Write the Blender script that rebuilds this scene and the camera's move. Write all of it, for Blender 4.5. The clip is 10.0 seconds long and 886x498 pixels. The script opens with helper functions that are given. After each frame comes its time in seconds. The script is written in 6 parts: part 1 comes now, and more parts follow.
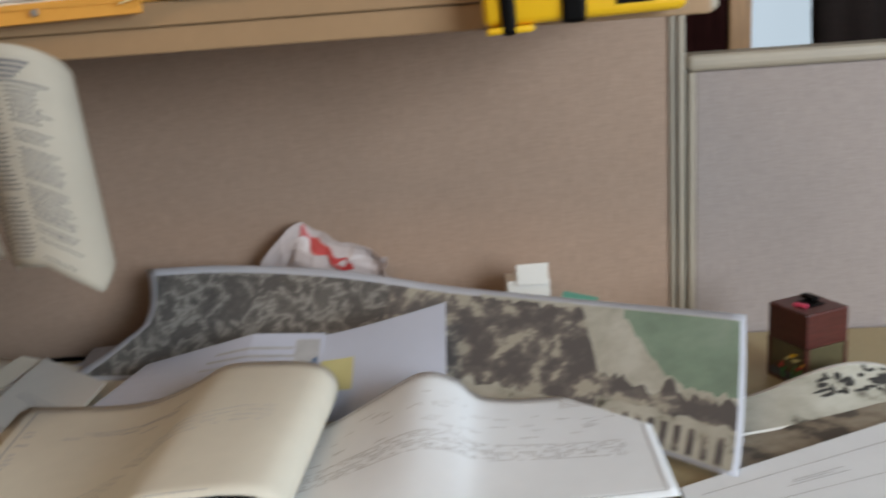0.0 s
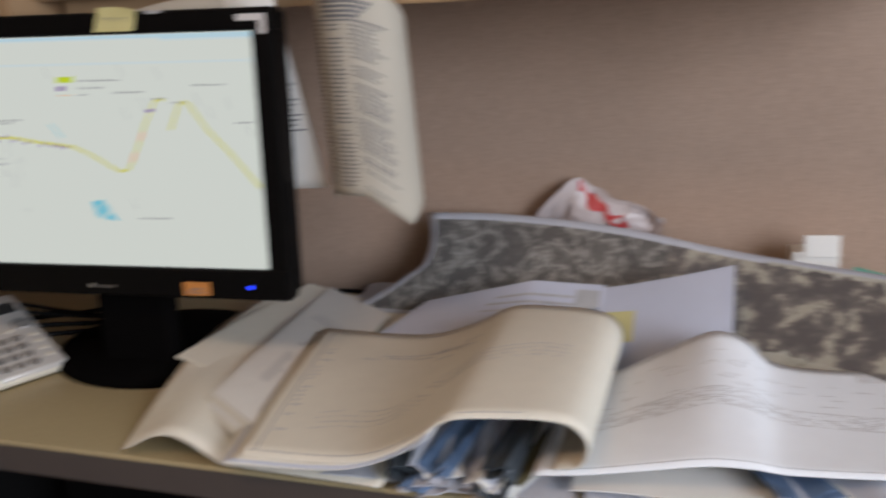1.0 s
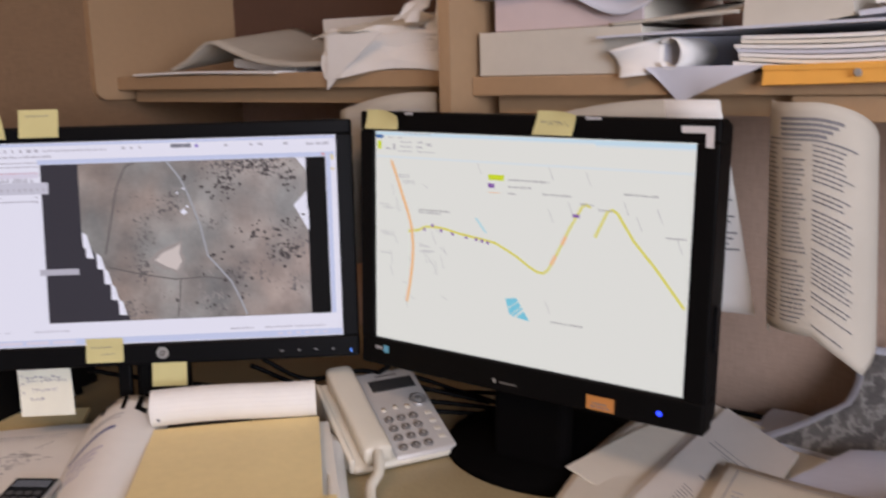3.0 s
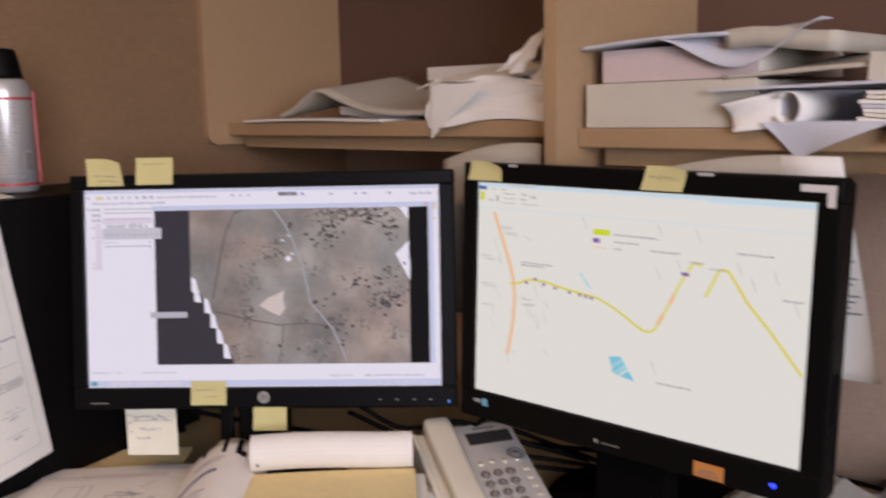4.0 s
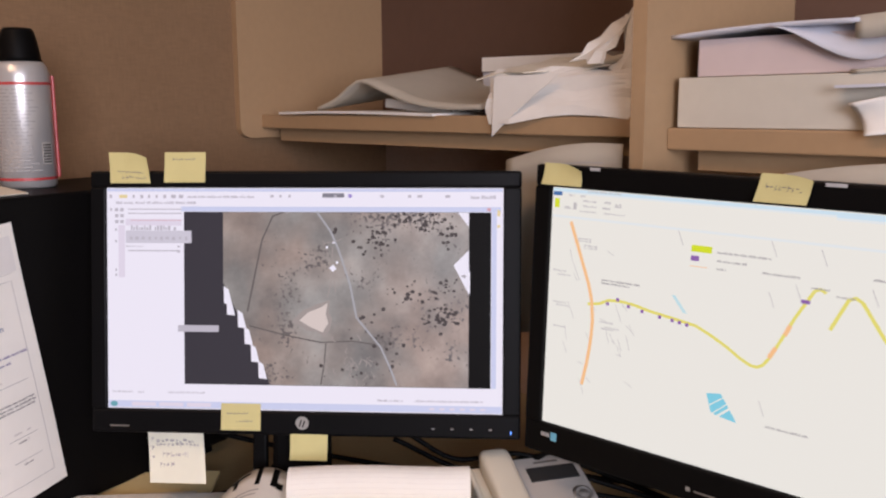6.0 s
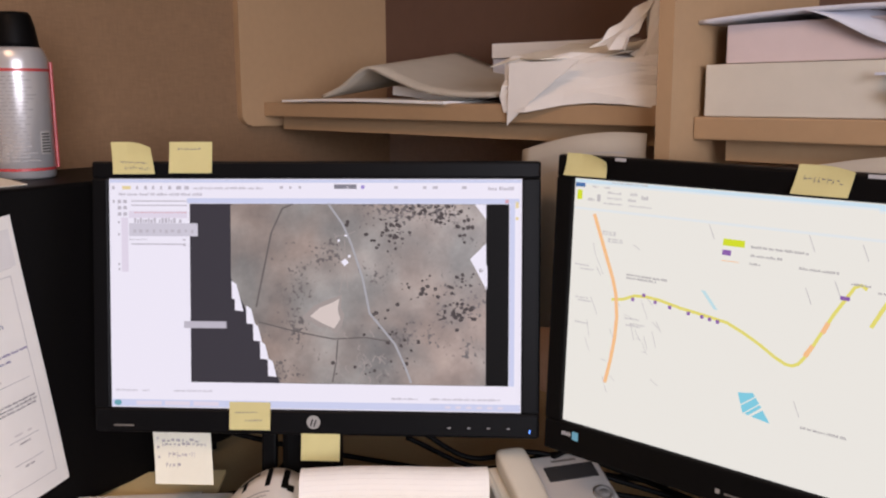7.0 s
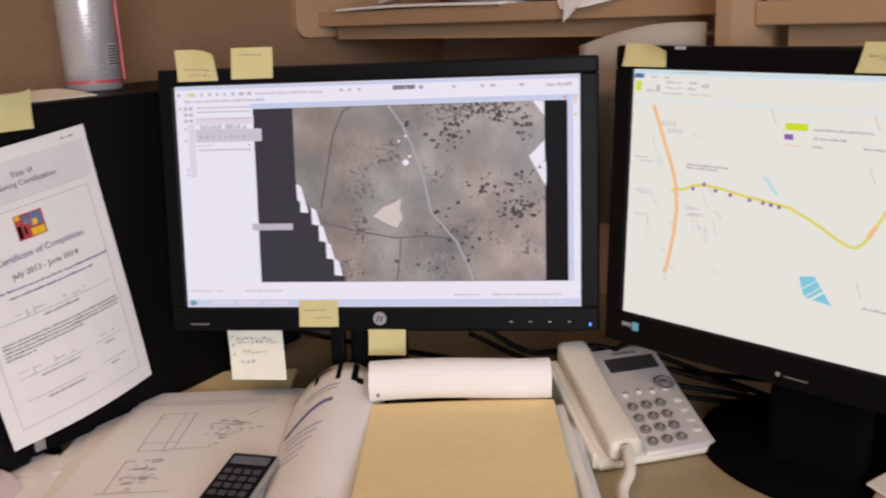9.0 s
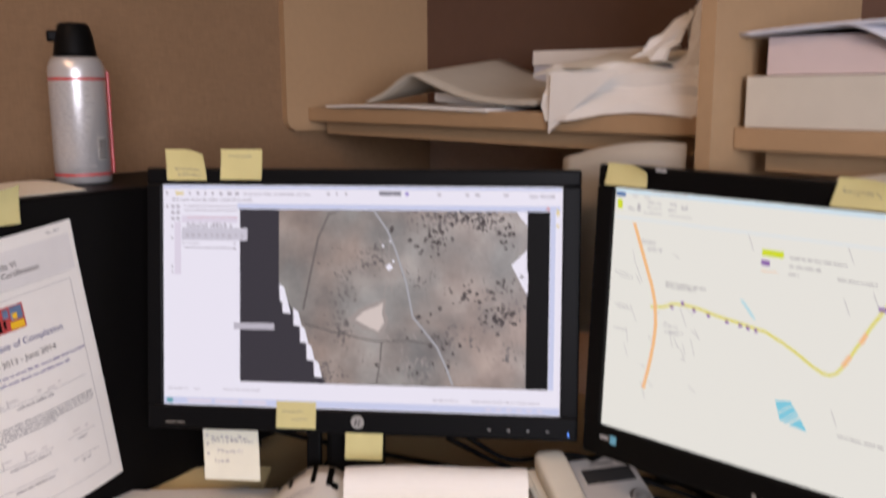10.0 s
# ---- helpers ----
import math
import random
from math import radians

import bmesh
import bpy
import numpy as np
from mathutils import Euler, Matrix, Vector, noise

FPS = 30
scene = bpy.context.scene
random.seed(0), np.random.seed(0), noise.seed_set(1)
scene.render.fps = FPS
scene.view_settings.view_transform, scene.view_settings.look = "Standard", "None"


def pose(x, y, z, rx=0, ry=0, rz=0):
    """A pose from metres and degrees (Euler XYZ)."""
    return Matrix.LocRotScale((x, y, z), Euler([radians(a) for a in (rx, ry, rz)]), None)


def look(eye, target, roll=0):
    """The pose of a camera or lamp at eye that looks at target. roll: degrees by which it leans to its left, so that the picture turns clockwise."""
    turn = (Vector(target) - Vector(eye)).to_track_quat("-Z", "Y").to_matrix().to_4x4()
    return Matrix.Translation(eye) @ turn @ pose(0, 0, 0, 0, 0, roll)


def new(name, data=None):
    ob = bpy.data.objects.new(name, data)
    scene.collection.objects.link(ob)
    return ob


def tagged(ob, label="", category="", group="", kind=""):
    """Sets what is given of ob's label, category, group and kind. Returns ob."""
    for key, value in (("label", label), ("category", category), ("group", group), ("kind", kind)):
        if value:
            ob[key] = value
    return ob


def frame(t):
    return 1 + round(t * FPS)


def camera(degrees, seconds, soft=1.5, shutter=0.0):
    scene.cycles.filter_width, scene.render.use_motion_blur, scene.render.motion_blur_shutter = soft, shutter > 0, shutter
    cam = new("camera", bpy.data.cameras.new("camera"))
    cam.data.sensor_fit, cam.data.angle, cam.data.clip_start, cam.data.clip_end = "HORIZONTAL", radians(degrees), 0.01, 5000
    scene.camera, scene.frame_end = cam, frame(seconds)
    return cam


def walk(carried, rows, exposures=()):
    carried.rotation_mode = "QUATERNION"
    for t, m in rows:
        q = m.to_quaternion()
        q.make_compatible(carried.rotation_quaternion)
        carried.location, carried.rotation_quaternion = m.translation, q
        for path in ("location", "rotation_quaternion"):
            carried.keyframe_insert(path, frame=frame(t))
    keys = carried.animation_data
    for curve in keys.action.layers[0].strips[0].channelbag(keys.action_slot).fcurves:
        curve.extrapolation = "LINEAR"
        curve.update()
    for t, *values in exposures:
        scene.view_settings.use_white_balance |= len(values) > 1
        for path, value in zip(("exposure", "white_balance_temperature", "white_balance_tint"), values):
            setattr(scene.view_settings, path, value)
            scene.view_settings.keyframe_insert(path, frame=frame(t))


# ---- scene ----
cam = camera(53.3, 10.0, soft=2.15, shutter=0.75)
PATH = [
    (0, (0.002, 0.178, 1.193), (-0.182, 2.101, 0.677), -4.3),
    (0.5, (-0.051, 0.161, 1.18), (-0.4, 2.054, 0.638), -3.3),
    (1, (-0.106, 0.13, 1.174), (-0.714, 1.958, 0.636), -3.0),
    (1.5, (-0.161, 0.109, 1.187), (-1.007, 1.835, 0.634), -2.9),
    (2, (-0.193, 0.118, 1.19), (-1.217, 1.768, 0.714), -2.0),
    (2.5, (-0.214, 0.147, 1.211), (-1.381, 1.712, 0.779), -1.6),
    (4, (-0.238, 0.163, 1.249), (-1.671, 1.524, 0.941), -1.3),
    (4.5, (-0.262, 0.166, 1.239), (-1.773, 1.445, 0.954), -1.2),
    (5, (-0.273, 0.19, 1.243), (-1.799, 1.437, 0.904), -1.7),
    (5.5, (-0.322, 0.21, 1.248), (-1.809, 1.513, 0.945), -0.9),
    (7, (-0.419, 0.219, 1.249), (-1.861, 1.561, 0.903), -0.3),
    (7.5, (-0.419, 0.22, 1.248), (-1.895, 1.514, 0.866), 0.1),
    (8, (-0.42, 0.205, 1.239), (-1.913, 1.459, 0.792), 0.9),
    (8.5, (-0.416, 0.192, 1.231), (-1.954, 1.374, 0.742), -1.8),
    (9, (-0.407, 0.197, 1.224), (-1.903, 1.421, 0.712), -2.4),
    (9.5, (-0.402, 0.195, 1.236), (-1.87, 1.475, 0.782), -1.7),
    (10, (-0.408, 0.197, 1.263), (-1.901, 1.48, 0.912), -0.2),
]
walk(cam, [(t, look(eye, target, roll)) for t, eye, target, roll in PATH],
     exposures=[(0, -0.46, 6280, 6), (0.8, -0.44, 6240, 11), (1.6, -0.48, 6310, 19), (2.5, -0.25, 6290, 21), (4, -0.27, 6560, 24), (4.6, -0.13, 6560, 24), (7, -0.08, 6560, 23), (8.6, -0.14, 6560, 22), (10, -0.14, 6570, 22)])

# ---- world and light ----
world = bpy.data.worlds.new("world")
scene.world = world
world.use_nodes = True
wn = world.node_tree.nodes
sky = wn.new("ShaderNodeTexSky")
sky.sky_type = "NISHITA"
sky.sun_disc = False
sky.sun_elevation, sky.sun_rotation = radians(38), radians(150)
wn["Background"].inputs[1].default_value = 0.08
world.node_tree.links.new(sky.outputs[0], wn["Background"].inputs[0])


def area_lamp(name, eye, target, sx, sy, watts, colour, spread=180):
    d = bpy.data.lights.new(name, "AREA")
    d.shape, d.size, d.size_y, d.energy, d.color, d.spread = "RECTANGLE", sx, sy, watts, colour, radians(spread)
    ob = new(name, d)
    ob.matrix_world = look(eye, target)
    return ob


area_lamp("window_light", (1.84, -0.75, 1.52), (0.0, 0.6, 0.9), 1.5, 1.2, 100, (0.87, 0.93, 1.0))
# added lamp overhead, unseen, to warm the left side
area_lamp("added_warm_light", (-0.70, -0.6, 2.585), (-0.70, -0.6, 0), 1.15, 0.55, 16.5, (1.0, 0.60, 0.30))

# ---- materials ----


def mat(name, colour, rough=0.6, metal=0.0, grain=0.0, scale=40.0, bump=0.0, blotch=0.0, blotch_scale=3.0, stretch=(1, 1, 1), spec=0.5, coat=0.0):
    m = bpy.data.materials.new(name)
    m.use_nodes = True
    nt = m.node_tree
    n, l = nt.nodes, nt.links
    b = n["Principled BSDF"]
    b.inputs["Roughness"].default_value = rough
    b.inputs["Metallic"].default_value = metal
    b.inputs["Specular IOR Level"].default_value = spec
    b.inputs["Coat Weight"].default_value = coat
    co = n.new("ShaderNodeTexCoord")
    mp = n.new("ShaderNodeMapping")
    mp.inputs["Scale"].default_value = stretch
    l.new(co.outputs["Object"], mp.inputs["Vector"])
    fine = n.new("ShaderNodeTexNoise")
    fine.inputs["Scale"].default_value, fine.inputs["Detail"].default_value = scale, 4
    big = n.new("ShaderNodeTexNoise")
    big.inputs["Scale"].default_value, big.inputs["Detail"].default_value = blotch_scale, 3
    l.new(mp.outputs[0], fine.inputs["Vector"])
    l.new(co.outputs["Object"], big.inputs["Vector"])
    base = n.new("ShaderNodeRGB")
    base.outputs[0].default_value = (*colour, 1)
    last = base.outputs[0]
    for tex, amount in ((fine, grain), (big, blotch)):
        if amount:
            rng = n.new("ShaderNodeMapRange")
            rng.inputs["From Min"].default_value, rng.inputs["From Max"].default_value = 0.25, 0.75
            rng.inputs["To Min"].default_value, rng.inputs["To Max"].default_value = 1 - amount, 1 + amount
            l.new(tex.outputs[0], rng.inputs["Value"])
            mul = n.new("ShaderNodeMix")
            mul.data_type, mul.blend_type = "RGBA", "MULTIPLY"
            mul.inputs["Factor"].default_value = 1
            l.new(last, mul.inputs[6])
            l.new(rng.outputs[0], mul.inputs[7])
            last = mul.outputs[2]
    l.new(last, b.inputs["Base Color"])
    if bump:
        bp = n.new("ShaderNodeBump")
        bp.inputs["Strength"].default_value, bp.inputs["Distance"].default_value = bump, 0.002
        l.new(fine.outputs[0], bp.inputs["Height"])
        l.new(bp.outputs[0], b.inputs["Normal"])
    return m


def fabric(name, colour):
    """Woven panel cloth: two crossed sets of uneven threads and a soft mottling."""
    m = mat(name, colour, 0.95, grain=0.0, blotch=0.05, blotch_scale=5, spec=0.1)
    nt = m.node_tree
    n, l = nt.nodes, nt.links
    b = n["Principled BSDF"]
    source = b.inputs["Base Color"].links[0].from_socket
    co = n.new("ShaderNodeTexCoord")
    threads = []
    for s in ((55, 55, 620), (520, 520, 38)):
        mp = n.new("ShaderNodeMapping")
        mp.inputs["Scale"].default_value = s
        tx = n.new("ShaderNodeTexNoise")
        tx.inputs["Scale"].default_value, tx.inputs["Detail"].default_value = 1.0, 2
        l.new(co.outputs["Object"], mp.inputs["Vector"])
        l.new(mp.outputs[0], tx.inputs["Vector"])
        threads.append(tx)
    add = n.new("ShaderNodeMath")
    add.operation = "ADD"
    l.new(threads[0].outputs[0], add.inputs[0])
    l.new(threads[1].outputs[0], add.inputs[1])
    rng = n.new("ShaderNodeMapRange")
    rng.inputs["From Min"].default_value, rng.inputs["From Max"].default_value = 0.7, 1.3
    rng.inputs["To Min"].default_value, rng.inputs["To Max"].default_value = 0.90, 1.10
    l.new(add.outputs[0], rng.inputs["Value"])
    mul = n.new("ShaderNodeMix")
    mul.data_type, mul.blend_type = "RGBA", "MULTIPLY"
    mul.inputs["Factor"].default_value = 1
    l.new(source, mul.inputs[6])
    l.new(rng.outputs[0], mul.inputs[7])
    l.new(mul.outputs[2], b.inputs["Base Color"])
    bp = n.new("ShaderNodeBump")
    bp.inputs["Strength"].default_value, bp.inputs["Distance"].default_value = 0.25, 0.001
    l.new(add.outputs[0], bp.inputs["Height"])
    l.new(bp.outputs[0], b.inputs["Normal"])
    return m


def glow(name, colour, strength=1.0):
    """A lit display colour behind a slightly glossy face."""
    m = bpy.data.materials.new(name)
    m.use_nodes = True
    b = m.node_tree.nodes["Principled BSDF"]
    b.inputs["Base Color"].default_value = (0.01, 0.01, 0.01, 1)
    b.inputs["Roughness"].default_value = 0.45
    b.inputs["Specular IOR Level"].default_value = 0.1
    b.inputs["Emission Color"].default_value = (*colour, 1)
    b.inputs["Emission Strength"].default_value = strength
    return m


def aerial(name, emit, dark, mid, light, scale, strength=1.0, spread=(0.36, 0.47, 0.66), veg=False, veins=False, soft=8):
    """An aerial photograph: dry ground mottled with darker vegetation; lit on a display or printed on paper."""
    m = bpy.data.materials.new(name)
    m.use_nodes = True
    nt = m.node_tree
    n, l = nt.nodes, nt.links
    b = n["Principled BSDF"]
    co = n.new("ShaderNodeTexCoord")
    a = n.new("ShaderNodeTexNoise")
    a.inputs["Scale"].default_value, a.inputs["Detail"].default_value, a.inputs["Roughness"].default_value = scale, soft, 0.62
    l.new(co.outputs["Object"], a.inputs["Vector"])
    r = n.new("ShaderNodeValToRGB")
    e = r.color_ramp.elements
    e[0].position, e[0].color = spread[0], (*dark, 1)
    e[1].position, e[1].color = spread[2], (*light, 1)
    k = e.new(spread[1])
    k.color = (*mid, 1)
    l.new(a.outputs[0], r.inputs[0])
    if veins:
        # pale lanes winding between dark clumps of trees
        a.inputs["Detail"].default_value, a.inputs["Distortion"].default_value = 6, 0.25
        for at, col in ((0.455, mid), (0.495, light), (0.535, mid), (0.58, dark), (0.64, mid)):
            e.new(at).color = (*col, 1)
    last = r.outputs[0]
    if veg:
        spots = n.new("ShaderNodeTexNoise")
        spots.inputs["Scale"].default_value, spots.inputs["Detail"].default_value = 210, 3
        where = n.new("ShaderNodeTexNoise")
        where.inputs["Scale"].default_value, where.inputs["Detail"].default_value = 16, 2
        l.new(co.outputs["Object"], spots.inputs["Vector"])
        l.new(co.outputs["Object"], where.inputs["Vector"])
        add = n.new("ShaderNodeMath")
        add.operation = "ADD"
        l.new(spots.outputs[0], add.inputs[0])
        l.new(where.outputs[0], add.inputs[1])
        cut = n.new("ShaderNodeMapRange")
        cut.inputs["From Min"].default_value, cut.inputs["From Max"].default_value = 1.17, 1.25
        l.new(add.outputs[0], cut.inputs["Value"])
        zone = n.new("ShaderNodeTexNoise")
        zone.inputs["Scale"].default_value, zone.inputs["Detail"].default_value = 9, 3
        l.new(co.outputs["Object"], zone.inputs["Vector"])
        tone = n.new("ShaderNodeValToRGB")
        te = tone.color_ramp.elements
        te[0].position, te[0].color = 0.38, (0.86, 0.98, 1.0, 1)
        te[1].position, te[1].color = 0.62, (1.08, 0.98, 0.90, 1)
        l.new(zone.outputs[0], tone.inputs[0])
        tint = n.new("ShaderNodeMix")
        tint.data_type, tint.blend_type = "RGBA", "MULTIPLY"
        tint.inputs["Factor"].default_value = 1
        l.new(last, tint.inputs[6])
        l.new(tone.outputs[0], tint.inputs[7])
        last = tint.outputs[2]
        mix = n.new("ShaderNodeMix")
        mix.data_type = "RGBA"
        mix.inputs[7].default_value = (0.07, 0.062, 0.06, 1)
        l.new(cut.outputs[0], mix.inputs["Factor"])
        l.new(last, mix.inputs[6])
        last = mix.outputs[2]
    if emit:
        b.inputs["Base Color"].default_value = (0.01, 0.01, 0.01, 1)
        b.inputs["Roughness"].default_value = 0.45
        l.new(last, b.inputs["Emission Color"])
        b.inputs["Emission Strength"].default_value = strength
    else:
        b.inputs["Roughness"].default_value = 0.4
        l.new(last, b.inputs["Base Color"])
    return m


# panel cloth in three tints: warm light on the left, cool daylight right
FABRIC = fabric("panel_cloth_warm_lit", (0.225, 0.137, 0.077))
CLOTHBACK = fabric("panel_cloth_mixed_lit", (0.395, 0.283, 0.215))
CLOTHLOW = fabric("panel_cloth_daylit", (0.345, 0.295, 0.275))
TRIM = mat("putty_metal_trim", (0.38, 0.33, 0.26), 0.45, grain=0.03, blotch=0.05, blotch_scale=8)
SHELF = mat("tan_enamel", (0.375, 0.242, 0.132), 0.5, grain=0.03, scale=90, bump=0.05, blotch=0.06)
# brown back whose colour is lowered for the shade deep in the shelf
SHELFBACK = mat("brown_shelf_back_shaded", (0.112, 0.060, 0.040), 0.7, grain=0.05, blotch=0.08)
LAMINATE = mat("tan_laminate", (0.38, 0.305, 0.17), 0.42, grain=0.06, scale=220, bump=0.04, blotch=0.05)
EDGE = mat("grey_edge_band", (0.08, 0.063, 0.055), 0.6, grain=0.04, blotch=0.05)
BLACK = mat("black_plastic", (0.003, 0.0027, 0.0027), 0.5, grain=0.1, scale=300, bump=0.05, blotch=0.1, spec=0.08)
BLACKMATTE = mat("matte_black_plastic", (0.0028, 0.0025, 0.0025), 0.85, grain=0.1, scale=300, blotch=0.1, spec=0.02)
PENCIL = mat("pencil_grey", (0.40, 0.385, 0.38), 0.8, blotch=0.35, blotch_scale=90)
BLACKGLOSS = mat("black_gloss_plastic", (0.004, 0.004, 0.0045), 0.4, blotch=0.1, spec=0.08)
BLACKMETAL = mat("black_painted_steel", (0.004, 0.0036, 0.0036), 0.5, grain=0.1, scale=200, bump=0.06, blotch=0.15, spec=0.08)
SILVER = mat("silver_plastic", (0.45, 0.44, 0.42), 0.35, metal=0.6, grain=0.03)
PAPER = mat("white_paper", (0.76, 0.735, 0.69), 0.85, grain=0.015, scale=60, bump=0.03, blotch=0.03, blotch_scale=9, spec=0.2)
CREAM = mat("cream_paper", (0.73, 0.68, 0.575), 0.85, grain=0.02, scale=60, bump=0.03, blotch=0.04, blotch_scale=7, spec=0.2)
# grey-white paper; its blue cast stands for skylight
GREYPAPER = mat("sky_tinted_grey_paper", (0.535, 0.545, 0.60), 0.85, grain=0.02, blotch=0.04, blotch_scale=9, spec=0.2)
MANILA = mat("manila_card", (0.79, 0.64, 0.325), 0.7, grain=0.03, scale=80, bump=0.04, blotch=0.05, blotch_scale=8)
PINKPAPER = mat("pinkish_card", (0.56, 0.465, 0.455), 0.8, grain=0.03, blotch=0.06, blotch_scale=8)
ORANGE = mat("orange_envelope", (0.75, 0.36, 0.06), 0.7, grain=0.04, blotch=0.06, blotch_scale=10)
NOTE = mat("yellow_sticky_paper", (0.56, 0.51, 0.235), 0.8, grain=0.015, blotch=0.04, blotch_scale=20)
NOTEPALE = mat("pale_yellow_sticky_paper", (0.72, 0.71, 0.585), 0.8, grain=0.015, blotch=0.04, blotch_scale=20)
STICKER = mat("orange_sticker", (0.50, 0.20, 0.045), 0.6, blotch=0.05)
# page colour dulled for backlit, tucked-away and shelved paper in shade
SHADEDPAPER = mat("shaded_paper", (0.46, 0.42, 0.35), 0.85, grain=0.02, scale=60, bump=0.03, blotch=0.05, blotch_scale=12, spec=0.2)
INK = mat("grey_print", (0.16, 0.155, 0.16), 0.8, blotch=0.2, blotch_scale=60)
INKSOFT = mat("faint_print", (0.40, 0.39, 0.39), 0.8, blotch=0.1, blotch_scale=50)
INKFAINT = mat("very_faint_print", (0.50, 0.485, 0.48), 0.8, blotch=0.1, blotch_scale=50)
INKBLUE = mat("blue_print", (0.14, 0.155, 0.30), 0.8, blotch=0.15, blotch_scale=50)
INKLILAC = mat("faded_purple_print", (0.43, 0.41, 0.53), 0.8, blotch=0.15, blotch_scale=60)
BLUESTICK = mat("blue_sticker", (0.13, 0.40, 0.55), 0.5, blotch=0.1)
INKMID = mat("mid_grey_print", (0.24, 0.23, 0.235), 0.8, blotch=0.2, blotch_scale=60)
INKPLUM = mat("plum_print", (0.20, 0.18, 0.32), 0.8, blotch=0.15, blotch_scale=60)
HEADGREY = mat("pale_heading_tint", (0.665, 0.645, 0.625), 0.85, blotch=0.04, blotch_scale=30)
GREYBAND = mat("pale_grey_print", (0.56, 0.53, 0.51), 0.85, blotch=0.04, blotch_scale=30)
# pale board and paper, darkened for the dim shelf interior
BINDERCARD = mat("shaded_binder_board", (0.56, 0.52, 0.44), 0.8, grain=0.03, scale=50, bump=0.03, blotch=0.05, blotch_scale=8, spec=0.2)
KEYDARK = mat("dark_key_rubber", (0.045, 0.042, 0.04), 0.5)
PHONE = mat("off_white_plastic", (0.66, 0.61, 0.50), 0.38, grain=0.02, blotch=0.04)
PHONESILVER = mat("pearl_plastic", (0.56, 0.535, 0.50), 0.35, metal=0.15, grain=0.02, blotch=0.03)
KEY = mat("grey_key_plastic", (0.15, 0.135, 0.12), 0.4)
LCD = mat("dark_lcd", (0.035, 0.035, 0.035), 0.2)
YELLOW = mat("yellow_plastic", (0.80, 0.47, 0.01), 0.35, blotch=0.05)
RED = mat("red_plastic", (0.55, 0.03, 0.03), 0.4)
REDFILM = mat("red_film_print", (0.46, 0.05, 0.05), 0.4, blotch=0.2, blotch_scale=40)
BAG = mat("white_plastic_bag", (0.50, 0.43, 0.42), 0.3, blotch=0.05, blotch_scale=20)
CANWHITE = mat("silver_white_can", (0.56, 0.55, 0.545), 0.32, metal=0.5, blotch=0.04)
WOODRED = mat("mahogany_wood", (0.075, 0.018, 0.014), 0.35, grain=0.3, scale=30, stretch=(1, 1, 8), blotch=0.1)
WOODPINE = mat("pine_trim", (0.55, 0.30, 0.13), 0.5, grain=0.15, scale=20, stretch=(8, 8, 1), blotch=0.1)
CARPET = mat("dark_carpet", (0.03, 0.03, 0.032), 0.95, grain=0.3, scale=250, bump=0.4, blotch=0.2)
PLASTER = mat("beige_plaster", (0.50, 0.47, 0.42), 0.9, grain=0.02, blotch=0.04)
TILE = mat("ceiling_tile", (0.62, 0.60, 0.57), 0.95, grain=0.05, scale=120, bump=0.2)
DARKCLOTH = mat("dark_brown_cloth", (0.018, 0.010, 0.008), 0.95, grain=0.2, scale=120, bump=0.3, blotch=0.2)
PINK = mat("pink_plastic", (0.75, 0.08, 0.16), 0.5)
GREEN = mat("green_card", (0.10, 0.28, 0.20), 0.6)
GREENPLANT = mat("green_plastic_plant", (0.05, 0.22, 0.06), 0.5)
OLIVE = mat("olive_murk", (0.095, 0.08, 0.042), 0.25, blotch=0.3, blotch_scale=20)
BLUEPRINT = mat("blue_brochure", (0.11, 0.17, 0.28), 0.5, blotch=0.4, blotch_scale=30)
DARKPRINT = mat("dark_brochure", (0.05, 0.06, 0.07), 0.5, blotch=0.5, blotch_scale=30)
AERIALPRINT = aerial("aerial_print", False, (0.125, 0.112, 0.108), (0.185, 0.165, 0.15), (0.42, 0.385, 0.315), 34, spread=(0.44, 0.53, 0.60), soft=3)
AERIALVEIN = aerial("aerial_print_lanes", False, (0.095, 0.09, 0.088), (0.14, 0.132, 0.124), (0.33, 0.32, 0.295), 24, spread=(0.38, 0.42, 0.70), veins=True)
AERIALGREEN = aerial("aerial_print_green", False, (0.20, 0.26, 0.20), (0.24, 0.32, 0.24), (0.34, 0.40, 0.32), 10)
AERIALBROWN = aerial("aerial_print_brown", False, (0.085, 0.07, 0.055), (0.25, 0.205, 0.15), (0.38, 0.33, 0.25), 26, spread=(0.37, 0.45, 0.66), soft=4)
# white paper with the lavender cast of daylight mixed into the colour
DAYTINTSHEET = mat("white_paper_daylight_tint", (0.50, 0.515, 0.60), 0.85, grain=0.02, blotch=0.04, blotch_scale=9, spec=0.2)
# plan paper lightened and blued to carry window light on the right
WINDOWLITSHEET = mat("window_lit_plan_paper", (0.80, 0.81, 0.83), 0.8, grain=0.015, scale=60, bump=0.03, blotch=0.03, blotch_scale=9, spec=0.2)
AERIALPALE = aerial("aerial_print_pale", False, (0.10, 0.09, 0.07), (0.42, 0.40, 0.33), (0.56, 0.54, 0.47), 22, spread=(0.34, 0.42, 0.66))
# glow for the added ceiling lamp
LAMPGLOW = glow("added_lamp_diffuser", (1.0, 0.9, 0.75), 2.0)
OUTSIDE = glow("pale_outdoor_light", (0.70, 0.80, 0.90), 1.05)

